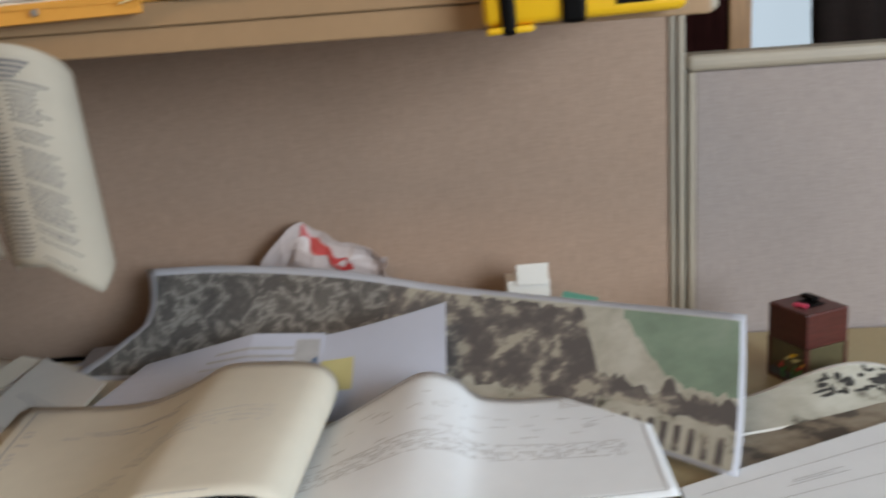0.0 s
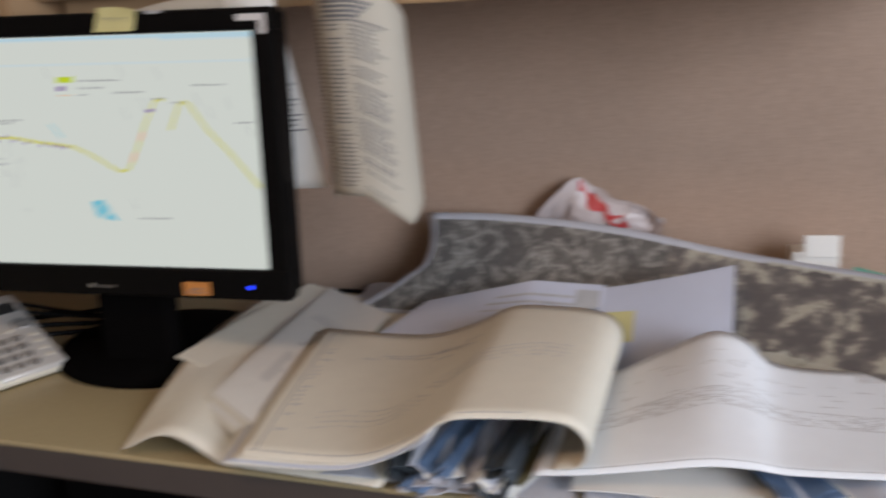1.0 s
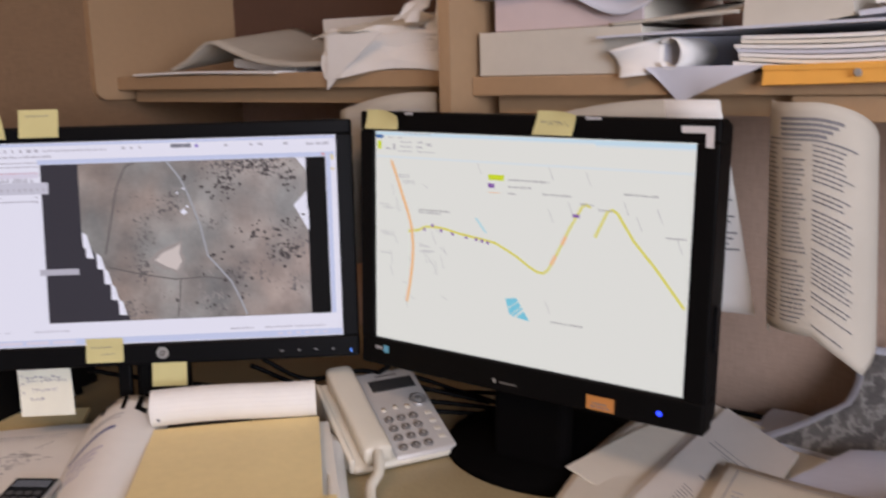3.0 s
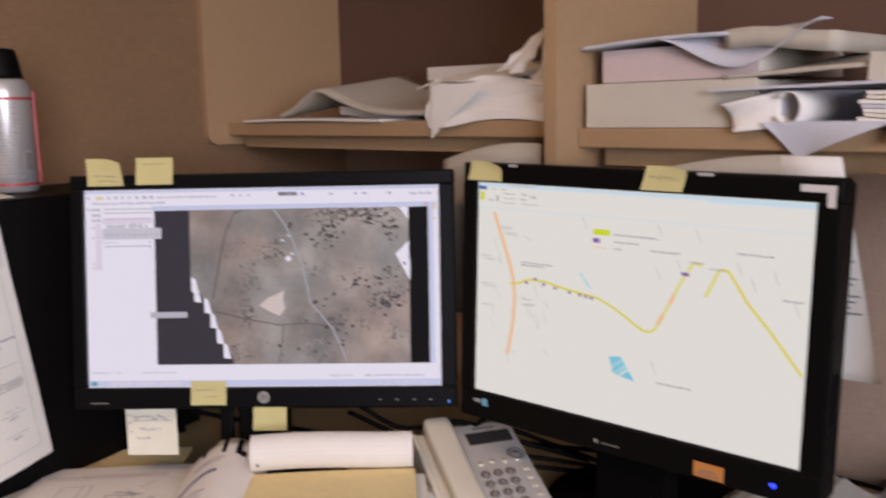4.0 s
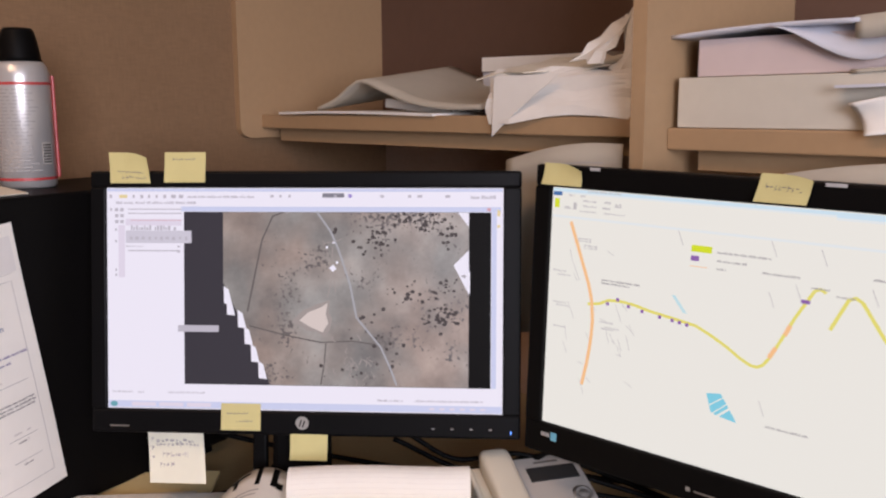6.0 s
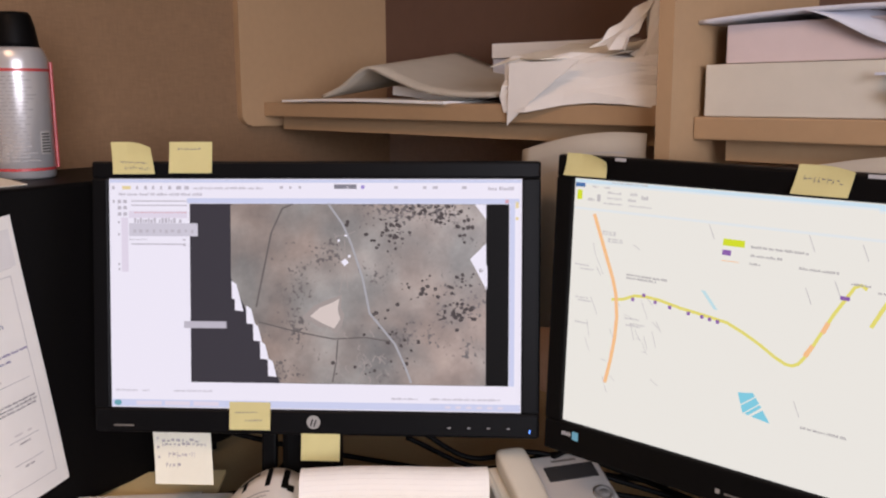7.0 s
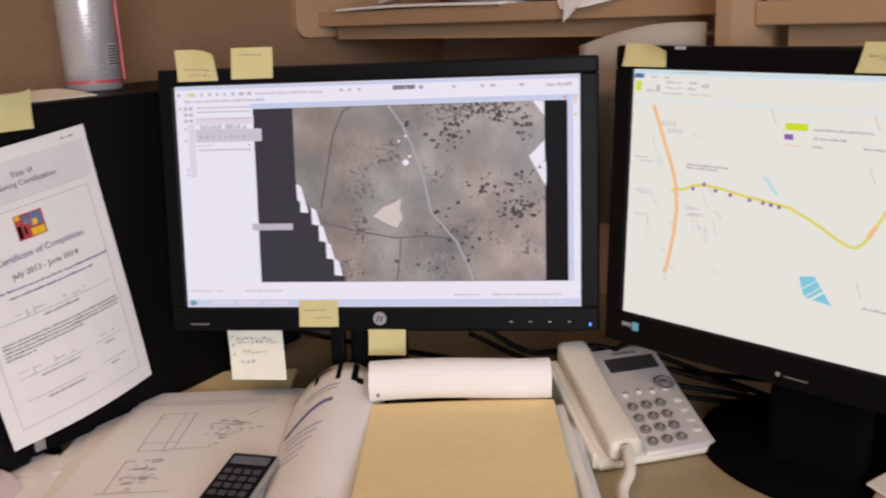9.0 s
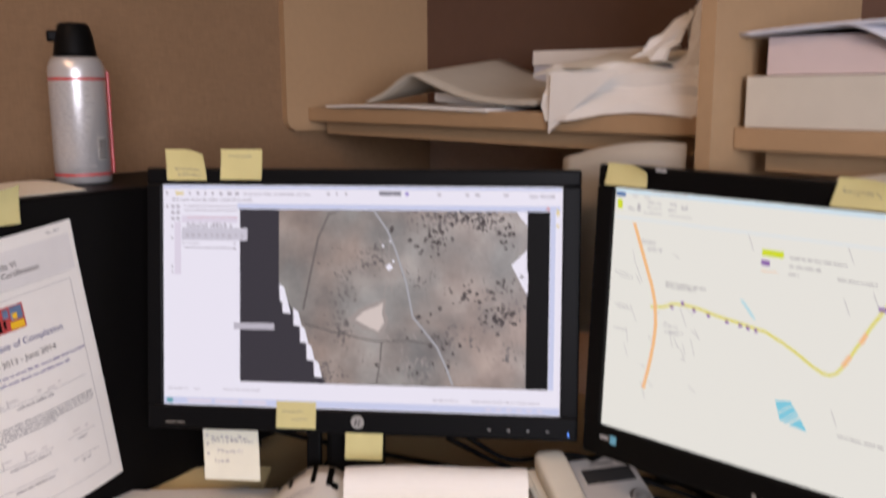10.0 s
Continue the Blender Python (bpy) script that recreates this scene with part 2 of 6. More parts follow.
S_WHITE = glow("screen_white", (0.90, 0.925, 1.0), 0.92)
S_BLUEWHITE = glow("screen_blue_white", (0.68, 0.77, 0.98), 0.85)
S_GREY = glow("screen_grey", (0.58, 0.58, 0.64), 0.85)
S_DARK = glow("screen_dark", (0.036, 0.034, 0.044), 1.0)
S_PALEGREY = glow("screen_pale_grey", (0.66, 0.67, 0.74), 0.9)
S_LILAC = glow("screen_lilac", (0.80, 0.78, 0.88), 0.90)
S_LILACDEEP = glow("screen_deep_lilac", (0.38, 0.32, 0.70), 0.9)
S_ROSE = glow("screen_rose", (0.72, 0.42, 0.46), 0.9)
S_GOLD = glow("screen_gold", (0.84, 0.74, 0.36), 0.9)
S_TEAL = glow("screen_teal", (0.14, 0.42, 0.48), 0.9)
S_STREAK = glow("screen_pale_streak", (0.34, 0.31, 0.285), 1.0)
S_INK = glow("screen_ink", (0.30, 0.31, 0.36), 0.7)
S_PHOTO = aerial("screen_aerial_photo", True, (0.105, 0.092, 0.086), (0.185, 0.162, 0.146), (0.30, 0.268, 0.245), 14, 1.47, spread=(0.30, 0.5, 0.72), veg=True)
S_ROAD = glow("screen_road", (0.42, 0.44, 0.46), 0.9)
S_TRACK = glow("screen_track", (0.125, 0.115, 0.108), 1.0)
S_BUSH = glow("screen_bush", (0.068, 0.058, 0.057), 1.0)
S_SAND = glow("screen_sand", (0.68, 0.62, 0.56), 0.95)
R_WHITE = glow("display_warm_white", (0.865, 0.905, 0.80), 0.93)
R_CYANBAND = glow("display_cyan_band", (0.62, 0.84, 0.90), 0.95)
R_ORANGE = glow("display_orange", (0.95, 0.58, 0.27), 0.95)
R_YELLOW = glow("display_yellow", (0.79, 0.77, 0.17), 0.95)
R_CYAN = glow("display_cyan", (0.20, 0.66, 0.78), 0.95)
R_PURPLE = glow("display_purple", (0.28, 0.13, 0.44), 0.9)
R_TEXT = glow("display_text", (0.42, 0.42, 0.41), 0.9)
R_CYANPALE = glow("display_pale_cyan", (0.79, 0.89, 0.86), 0.94)
R_FAINT = glow("display_faint_line", (0.56, 0.57, 0.55), 0.9)
R_NAVY = glow("display_navy", (0.06, 0.18, 0.42), 0.9)
R_POND = glow("display_pale_pond", (0.52, 0.80, 0.82), 0.95)
R_LIME = glow("display_lime", (0.66, 0.80, 0.02), 0.95)
LED = glow("blue_led", (0.02, 0.05, 1.0), 4.0)
LEDSMALL = glow("pale_blue_led", (0.10, 0.30, 1.0), 3.0)

# ---- builders ----
# print and marks too small to pick apart one by one
FINE = {"print", "pen_marks", "small_print", "purple_print", "badge_strokes", "ruling", "written_marks", "title_block", "title_column", "road_plan", "sheet_border", "toolbar_print", "tool_column", "toolbar_print_small", "stepped_margin", "pale_streaking", "status_text", "task_strip", "window_shading", "scrub", "buildings", "dirt_track",
        "button_marks", "model_mark", "ribbon_print", "title_words", "route_marking", "map_lettering", "faint_linework", "lagoon_hatch", "title_bar", "canvas_edge", "label_print", "pencil_sketch", "page_rules", "tree_print", "orchard_rows", "orange_marks", "red_print", "black_binding", "rule"}


def part(name, bm, material, parent, label="", smooth=False):
    """One bmesh as one mesh object under a thing or a part."""
    me = bpy.data.meshes.new(name)
    if smooth:
        for fc in bm.faces:
            fc.smooth = True
        for e in bm.edges:
            if len(e.link_faces) == 2 and e.calc_face_angle(0.0) > 0.9:
                e.smooth = False
    bm.to_mesh(me)
    bm.free()
    me.materials.append(material)
    ob = new(name, me)
    if parent is not None:
        ob.parent = parent
    if label:
        ob["label"] = label
    if name in FINE:
        ob["kind"] = "stuff"
    return ob


def thing(name, label, category, m=None, group="", kind=""):
    ob = new(name)
    ob.empty_display_size = 0.05
    if m is not None:
        ob.matrix_world = m
    return tagged(ob, label, category, group, kind)


def box(x0, x1, y0, y1, z0, z1, bevel=0.0, segs=2, bm=None, m=None):
    own = bmesh.new()
    bmesh.ops.create_cube(own, size=1)
    for v in own.verts:
        v.co = Vector(((x0 + x1) / 2 + v.co.x * (x1 - x0), (y0 + y1) / 2 + v.co.y * (y1 - y0), (z0 + z1) / 2 + v.co.z * (z1 - z0)))
    if bevel:
        bmesh.ops.bevel(own, geom=own.edges[:], offset=bevel, segments=segs, affect="EDGES", profile=0.5)
    if m is not None:
        own.transform(m)
    if bm is None:
        return own
    join(bm, own)
    return bm


def join(bm, other):
    me = bpy.data.meshes.new("join")
    other.to_mesh(me)
    other.free()
    bm.from_mesh(me)
    bpy.data.meshes.remove(me)
    return bm


def lathe(profile, segs=32, m=None):
    """A turned shape from (radius, height) pairs."""
    bm = bmesh.new()
    rings = []
    for r, z in profile:
        rings.append([bm.verts.new((r * math.cos(2 * math.pi * i / segs), r * math.sin(2 * math.pi * i / segs), z)) for i in range(segs)])
    for a, b in zip(rings, rings[1:]):
        for i in range(segs):
            j = (i + 1) % segs
            bm.faces.new((a[i], a[j], b[j], b[i]))
    bm.faces.new(rings[0][::-1])
    bm.faces.new(rings[-1])
    if m is not None:
        bm.transform(m)
    return bm


def tube(points, radius, sides=8, closed_ends=True):
    """A round cable along points."""
    bm = bmesh.new()
    pts = [Vector(p) for p in points]
    rings = []
    for i, p in enumerate(pts):
        d = (pts[min(i + 1, len(pts) - 1)] - pts[max(i - 1, 0)]).normalized()
        up = Vector((0, 0, 1)) if abs(d.z) < 0.9 else Vector((1, 0, 0))
        a = d.cross(up).normalized()
        b = d.cross(a)
        rings.append([bm.verts.new(p + radius * (math.cos(2 * math.pi * k / sides) * a + math.sin(2 * math.pi * k / sides) * b)) for k in range(sides)])
    for a, b in zip(rings, rings[1:]):
        for k in range(sides):
            j = (k + 1) % sides
            bm.faces.new((a[k], a[j], b[j], b[k]))
    if closed_ends:
        bm.faces.new(rings[0][::-1])
        bm.faces.new(rings[-1])
    return bm


def smooth_path(points, n=12):
    """Catmull-Rom through points."""
    p = [Vector(q) for q in points]
    p = [2 * p[0] - p[1]] + p + [2 * p[-1] - p[-2]]
    out = []
    for i in range(1, len(p) - 2):
        for k in range(n):
            t = k / n
            a, b, c, d = p[i - 1], p[i], p[i + 1], p[i + 2]
            out.append(0.5 * ((2 * b) + (c - a) * t + (2 * a - 5 * b + 4 * c - d) * t * t + (3 * b - a - 3 * c + d) * t ** 3))
    out.append(p[-2])
    return out


def sheet(fn, nu=24, nv=16, thick=0.0006, u0=0.0, u1=1.0, v0=0.0, v1=1.0, lift=0.0):
    """A sheet with thickness: fn(u, v) gives a point of its upper face."""
    bm = bmesh.new()
    e = 1e-3

    def normal(u, v):
        a = Vector(fn(min(u + e, 1), v)) - Vector(fn(max(u - e, 0), v))
        b = Vector(fn(u, min(v + e, 1))) - Vector(fn(u, max(v - e, 0)))
        return a.cross(b).normalized()

    top, low = [], []
    for i in range(nu + 1):
        u = u0 + (u1 - u0) * i / nu
        ta, la = [], []
        for j in range(nv + 1):
            v = v0 + (v1 - v0) * j / nv
            p, nn = Vector(fn(u, v)), normal(u, v)
            ta.append(bm.verts.new(p + nn * lift))
            la.append(bm.verts.new(p + nn * (lift - thick)))
        top.append(ta)
        low.append(la)
    for i in range(nu):
        for j in range(nv):
            bm.faces.new((top[i][j], top[i + 1][j], top[i + 1][j + 1], top[i][j + 1]))
            bm.faces.new((low[i][j], low[i][j + 1], low[i + 1][j + 1], low[i + 1][j]))
    for i in range(nu):
        bm.faces.new((top[i][0], low[i][0], low[i + 1][0], top[i + 1][0]))
        bm.faces.new((top[i][nv], top[i + 1][nv], low[i + 1][nv], low[i][nv]))
    for j in range(nv):
        bm.faces.new((top[0][j], top[0][j + 1], low[0][j + 1], low[0][j]))
        bm.faces.new((top[nu][j], low[nu][j], low[nu][j + 1], top[nu][j + 1]))
    return bm


def bars(fn, spans, lift=0.0004):
    """Printed lines on a sheet: thin strips (u0, u1, v0, v1) that follow it."""
    bm = bmesh.new()
    for a, b, c, d in spans:
        n = max(1, int(abs(b - a) * 24))
        m = max(1, int(abs(d - c) * 16))
        join(bm, sheet(fn, n, m, 0.0002, a, b, c, d, lift))
    return bm


def flat(polys, y=0.0, thick=0.0002):
    """Flat shapes on an upright face, from outlines in metres across and up; they stand proud towards the viewer."""
    bm = bmesh.new()
    for poly in polys:
        f0 = [bm.verts.new((a, y - thick, b)) for a, b in poly]
        try:
            bm.faces.new(f0)
        except ValueError:
            pass
    bmesh.ops.recalc_face_normals(bm, faces=bm.faces[:])
    for fc in bm.faces:
        if fc.normal.y > 0:
            fc.normal_flip()
    return bm


def rect(x0, x1, z0, z1):
    return [(x0, z0), (x1, z0), (x1, z1), (x0, z1)]


def stroke(pts, w):
    """A polyline as one outline of width w."""
    left, right = [], []
    for i, (x, z) in enumerate(pts):
        (a, b), (c, d) = pts[max(i - 1, 0)], pts[min(i + 1, len(pts) - 1)]
        L = math.hypot(c - a, d - b) or 1
        nx, nz = -(d - b) / L * w / 2, (c - a) / L * w / 2
        left.append((x + nx, z + nz))
        right.append((x - nx, z - nz))
    return [left + right[::-1]]


def scribble(spans, seed=1, tall=1.0):
    """Handwriting too small to read: short uneven dashes along each span."""
    r = random.Random(seed)
    out = []
    for a, b, c, d in spans:
        u = a
        while u < b:
            w = 0.02 + 0.05 * r.random()
            v = c + (d - c) * r.random() * 0.7
            out.append((u, min(b, u + w), v, v + (0.025 + 0.02 * r.random()) * tall))
            if r.random() < 0.5:
                out.append((u, u + 0.008, c - 0.01, d))
            u += w + 0.015 + 0.03 * r.random()
    return out


def tiny_words(spans, seed=1):
    """Print too small to read: rows of uneven letter marks with gaps between words."""
    r = random.Random(seed)
    out = []
    for x0, x1, z0, z1 in spans:
        h = z1 - z0
        x, left = x0, r.randint(3, 8)
        while x < x1:
            w = h * (0.28 + 0.3 * r.random())
            top = z1 - h * (0.0 if r.random() < 0.5 else 0.3)
            out.append(rect(x, x + w, z0, top))
            left -= 1
            x += w + h * 0.18
            if left == 0:
                x, left = x + h * 0.5, r.randint(3, 8)
    return out


def letters(name, text, size, material, parent, m, label=""):
    """Lettering in the built-in font, as a mesh."""
    cu = bpy.data.curves.new(name, "FONT")
    cu.body, cu.size, cu.align_x, cu.extrude = text, size, "CENTER", 0.0001
    tmp = bpy.data.objects.new(name, cu)
    scene.collection.objects.link(tmp)
    bpy.context.view_layer.update()
    me = bpy.data.meshes.new_from_object(tmp)
    bpy.data.objects.remove(tmp)
    me.materials.clear()
    me.materials.append(material)
    ob = new(name, me)
    ob.parent = parent
    ob.matrix_local = m
    if label:
        ob["label"] = label
    return ob


def stack_spans(rng, u0, u1, v0, v1, rows, fill=0.7, height=0.35):
    """Rows of unreadable print in a block."""
    out = []
    step = (v1 - v0) / rows
    for i in range(rows):
        if rng.random() < fill:
            a = u0 + (u1 - u0) * 0.05 * rng.random()
            b = u0 + (u1 - u0) * (0.45 + 0.55 * rng.random())
            v = v0 + step * (i + 0.3)
            out.append((a, b, v, v + step * height))
    return out

# ---- the setting ----
WALL, DESK, LEFT = 1.36, 0.74, -1.80


def structure(name, bm, material, label, category):
    ob = part(name, bm, material, None)
    return tagged(ob, label, category, kind="structure")


structure("floor", box(-2.4, 2.0, -2.6, 3.2, -0.05, 0.0), CARPET, "dark office carpet under the desks", "floor")
structure("ceiling", box(-2.4, 2.0, -2.6, 3.2, 2.6, 2.7), TILE, "white office ceiling of mineral tiles", "ceiling")
structure("wall_south", box(-2.4, 2.0, -2.7, -2.6, 0, 2.6), PLASTER, "plain painted office wall", "wall")
structure("wall_west", box(-2.5, -2.4, -2.7, 3.3, 0, 2.6), PLASTER, "plain painted office wall", "wall")
structure("wall_north", box(-2.4, 2.0, 3.2, 3.3, 0, 2.6), PLASTER, "plain painted office wall behind the partitions", "wall")
east = box(1.9, 2.0, -2.7, 3.2, 0, 0.87)
box(1.9, 2.0, -2.7, 3.2, 2.17, 2.6, bm=east)
box(1.9, 2.0, -2.7, -1.7, 0.87, 2.17, bm=east)
box(1.9, 2.0, 0.2, 3.2, 0.87, 2.17, bm=east)
structure("wall_east", east, PLASTER, "painted office wall with a window opening", "wall")
win = thing("window_1", "wide office window with a painted frame", "window", pose(1.95, -0.75, 1.52), kind="structure")
wf = box(-0.03, 0.03, -0.95, 0.95, 0.61, 0.65)
box(-0.03, 0.03, -0.95, 0.95, -0.65, -0.61, bm=wf)
box(-0.03, 0.03, -0.95, -0.91, -0.61, 0.61, bm=wf)
box(-0.03, 0.03, 0.91, 0.95, -0.61, 0.61, bm=wf)
part("window_frame", wf, PLASTER, win)


def partition(name, m, width, height, label, cloth=FABRIC, left=0.010, right=0.010):
    """A cloth-covered office panel: cloth field, metal frame and top cap. Its face looks along -y; x runs along it."""
    p = thing(name, label, "partition", m, kind="structure")
    part("cloth", box(left, width - right, -0.004, 0.05, 0.02, height - 0.022, 0.003), cloth, p)
    if left:
        part("left_frame", box(0, left, -0.008, 0.052, 0, height - 0.022, 0.003), TRIM, p)
    if right:
        part("right_frame", box(width - right, width, -0.008, 0.052, 0, height - 0.022, 0.003), TRIM, p)
    part("top_cap", box(-0.002, width + 0.002, -0.012, 0.056, height - 0.022, height, 0.008, 3), TRIM, p)
    return p


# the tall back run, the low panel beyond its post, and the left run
# cloth colour differs per run to carry the warm-to-cool light
partition("wall_back_tall", pose(LEFT, WALL, 0), 0.206 - LEFT, 1.72, "tall partition covered in woven cloth, tinted for mixed light", CLOTHBACK, left=0, right=0.008)
post = thing("partition_post", "putty-coloured metal post between two partitions", "post", pose(0.208, WALL, 0), kind="structure")
part("post_body", box(0.0, 0.010, -0.012, 0.055, 0, 1.170, 0.003), TRIM, post)
part("groove", box(0.0102, 0.0138, -0.003, 0.05, 0, 1.10), BLACK, post)
part("post_cap", box(-0.014, 0.052, -0.016, 0.05, 1.170, 1.190, 0.009, 4), TRIM, post)
partition("wall_back_low", pose(0.222, WALL, 0), 1.6, 1.118, "low partition covered in woven cloth, greyed for cool daylight", CLOTHLOW)
partition("wall_left_far", pose(LEFT, 0.495, 0, 0, 0, 90), WALL - 0.495 + 0.03, 1.72, "partition covered in brown woven cloth beside the desk, tinted for warm light", right=0)
partition("wall_left_near", pose(LEFT, -1.0, 0, 0, 0, 90), 1.49, 1.72, "partition covered in brown woven cloth with a seam, tinted for warm light")

# beyond the low panel: a dark doorway, pine trim, a pale window and a dark coat
far_door = thing("doorway_beyond", "dark brown doorway beyond the low partition", "doorway", pose(0.268, 2.3, 0), kind="structure")
part("dark_leaf", box(-0.40, 0.22, 0, 0.04, 0, 2.2, 0.004), mat("dark_red_brown_wood", (0.026, 0.008, 0.007), 0.9, grain=0.5, scale=14, spec=0.05, stretch=(6, 1, 0.4), blotch=0.4, blotch_scale=6), far_door)
part("pine_stile", box(0.222, 0.272, -0.01, 0.05, 0, 2.2, 0.004), WOODPINE, far_door)
win2 = thing("window_2", "pale bright window in a pine frame beyond the partition", "window", pose(0.568, 2.31, 1.5), kind="structure")
part("pane", box(-0.026, 0.9, 0, 0.02, -0.60, -0.225), OUTSIDE, win2)
part("head_trim", box(-0.026, 0.9, -0.012, 0.03, -0.224, -0.09, 0.004), WOODPINE, win2)
coat = thing("dark_coat", "dark brown coat hanging before a window", "coat", pose(0.835, 2.2, 1.16))


def coat_fn(u, v):
    x = -0.17 - 0.05 * (1 - v) ** 2 + u * 0.42
    return (x + 0.012 * math.sin(v * 9), -0.03 * math.sin(u * 9) - 0.01 * math.sin(u * 31), -0.35 + 0.75 * v)


part("coat_cloth", sheet(coat_fn, 30, 16, 0.02), DARKCLOTH, coat, smooth=True)

# ---- desk ----
desk = thing("corner_desk", "tan laminate corner desk with a grey edge band", "desk")
out = [(LEFT + 0.004, WALL - 0.014), (1.75, WALL - 0.014), (1.75, 0.805)]
for i in range(9):
    a = i / 8
    p = Vector((-0.84, 0.805, 0)).lerp(Vector((-0.90, 0.805, 0)), a).lerp(Vector((-0.90, 0.805, 0)).lerp(Vector((-0.942, 0.763, 0)), a), a)
    out.append((p.x, p.y))
for i in range(9):
    a = i / 8
    p = Vector((-1.16, 0.545, 0)).lerp(Vector((-1.22, 0.485, 0)), a).lerp(Vector((-1.22, 0.485, 0)).lerp(Vector((-1.22, 0.40, 0)), a), a)
    out.append((p.x, p.y))
out += [(-1.22, -0.9), (LEFT + 0.004, -0.9)]


def slab(outline, z0, z1, bevel=0.0):
    bm = bmesh.new()
    vs = [bm.verts.new((x, y, z0)) for x, y in outline]
    fc = bm.faces.new(vs)
    ext = bmesh.ops.extrude_face_region(bm, geom=[fc])
    bmesh.ops.translate(bm, verts=[g for g in ext["geom"] if isinstance(g, bmesh.types.BMVert)], vec=(0, 0, z1 - z0))
    bmesh.ops.recalc_face_normals(bm, faces=bm.faces[:])
    if bevel:
        es = [e for e in bm.edges if abs(e.verts[0].co.z - z1) < 1e-6 and abs(e.verts[1].co.z - z1) < 1e-6]
        bmesh.ops.bevel(bm, geom=es, offset=bevel, segments=3, affect="EDGES", profile=0.5)
    return bm


part("worktop", slab(out, DESK - 0.004, DESK, 0.003), LAMINATE, desk)
part("edge_band", slab([(x, y) for x, y in out], DESK - 0.036, DESK - 0.0045), EDGE, desk, "grey-brown edge band")
part("back_leg_panel", box(0.9, 0.93, 0.85, 1.33, 0, DESK - 0.037), EDGE, desk)
# added black block, so that the space under the desk stays dark
ped = thing("added_dark_block", "added black drawer block that keeps the space under the desk dark", "drawers", pose(-0.25, 1.0, 0))
part("carcass", box(-0.62, 0.62, -0.10, 0.30, 0.0, DESK - 0.037, 0.004), BLACKMETAL, ped)
for i in range(3):
    part("block_front", box(-0.60 + 0.405 * i, -0.21 + 0.405 * i, -0.118, -0.1002, 0.04, DESK - 0.06, 0.004), BLACKMETAL, ped)
# black panel added likewise to darken under the corner
part("added_dark_panel", box(-0.36, 0.36, -0.01, 0.01, 0.03, DESK - 0.037, m=pose(-1.145, 0.765, 0, 0, 0, 45)), BLACKMETAL, desk, "added black panel that darkens the space under the corner")
part("left_leg_panel", box(LEFT + 0.03, -1.3, -0.85, -0.82, 0, DESK - 0.037), EDGE, desk)

# ---- overhead shelf units ----
FRONT, SFRONT, SZ = 1.015, 1.058, 1.236


def overhead(x0, x1, label, top=1.70, divider_right=True, SZ=1.236, foot=1.195, rounding=0.022):
    u = thing("overhead_shelf", label, "shelf", pose(0, 0, 0), group="overhead shelf units")

    def cheek(xa, xb):
        bm = box(xa, xb, FRONT, WALL - 0.014, foot, top)
        es = [e for e in bm.edges if all(abs(v.co.y - FRONT) < 1e-6 and abs(v.co.z - foot) < 1e-6 for v in e.verts)]
        bmesh.ops.bevel(bm, geom=es, offset=rounding, segments=5, affect="EDGES", profile=0.5)
        return bm

    part("left_cheek", cheek(x0, x0 + 0.018), SHELF, u)
    if divider_right:
        part("right_cheek", box(x1 - 0.014, x1, SFRONT + 0.003, WALL - 0.014, SZ - 0.024, top, 0.002), SHELF, u)
    part("shelf_board", box(x0 + 0.0182, x1 - 0.0142, SFRONT, WALL - 0.024, SZ - 0.024, SZ, 0.002), SHELF, u)
    part("under_rail", box(x0 + 0.045, x1 - 0.03, SFRONT + 0.022, SFRONT + 0.04, SZ - 0.046, SZ - 0.0242), SHELF, u)
    part("back_panel", box(x0 + 0.0182, x1 - 0.0142, WALL - 0.023, WALL - 0.014, SZ - 0.024, top), SHELFBACK, u, "brown back panel, darkened for the shade inside the shelf")
    part("top_board", box(x0, x1, FRONT + 0.004, WALL - 0.014, top + 0.0005, top + 0.02), SHELF, u)
    return u


overhead(-1.798, -0.949, "tan metal overhead shelf over the corner, stacked with papers")
unit = overhead(-0.948, 0.19, "tan metal overhead shelf crowded with paper and binders", divider_right=False, SZ=1.224, foot=1.160, rounding=0.004)
part("front_rail", box(-0.53, 0.19, SFRONT + 0.004, SFRONT + 0.016, 1.174, 1.1995, 0.002), SHELF, unit, "tan metal rail under the shelf")

# ---- monitors ----


def facing(tl, u, tilt, roll=0.0):
    """A frame on a display: x to the viewer's right, z up along the face, y into it; origin at the picture's top left corner."""
    return pose(*tl, 0, 0, u) @ pose(0, 0, 0, 0, roll, 0) @ pose(0, 0, 0, -tilt, 0, 0)


def wobble_note(parent, x0, x1, z0, z1, material, curl=0.004, y=-0.0165, lean=0.0, lines=(), ink=None, name="sticky_note", label="small yellow sticky note with pen marks", corner=0.0):
    """A sticky note: slightly curled sheet with unreadable pen lines. A thing of its own, in the parent's space."""
    n = thing(name, label, "sticky note", parent.matrix_world @ pose(0, 0, 0), group="sticky notes")

    def fn(u, v):
        x = x0 + (x1 - x0) * u + lean * (v - 0.5)
        z = z0 + (z1 - z0) * v - corner * max(0, u - 0.4) ** 2 * v
        return (x, y - curl * (1 - v) ** 2 - corner * 0.6 * max(0, u - 0.4) * v, z)

    part("note_paper", sheet(fn, 8, 8, 0.0005), material, n)
    if lines:
        part("pen_marks", bars(fn, scribble(lines, int(x0 * 1000) + 7)), ink or INK, n)
    return n


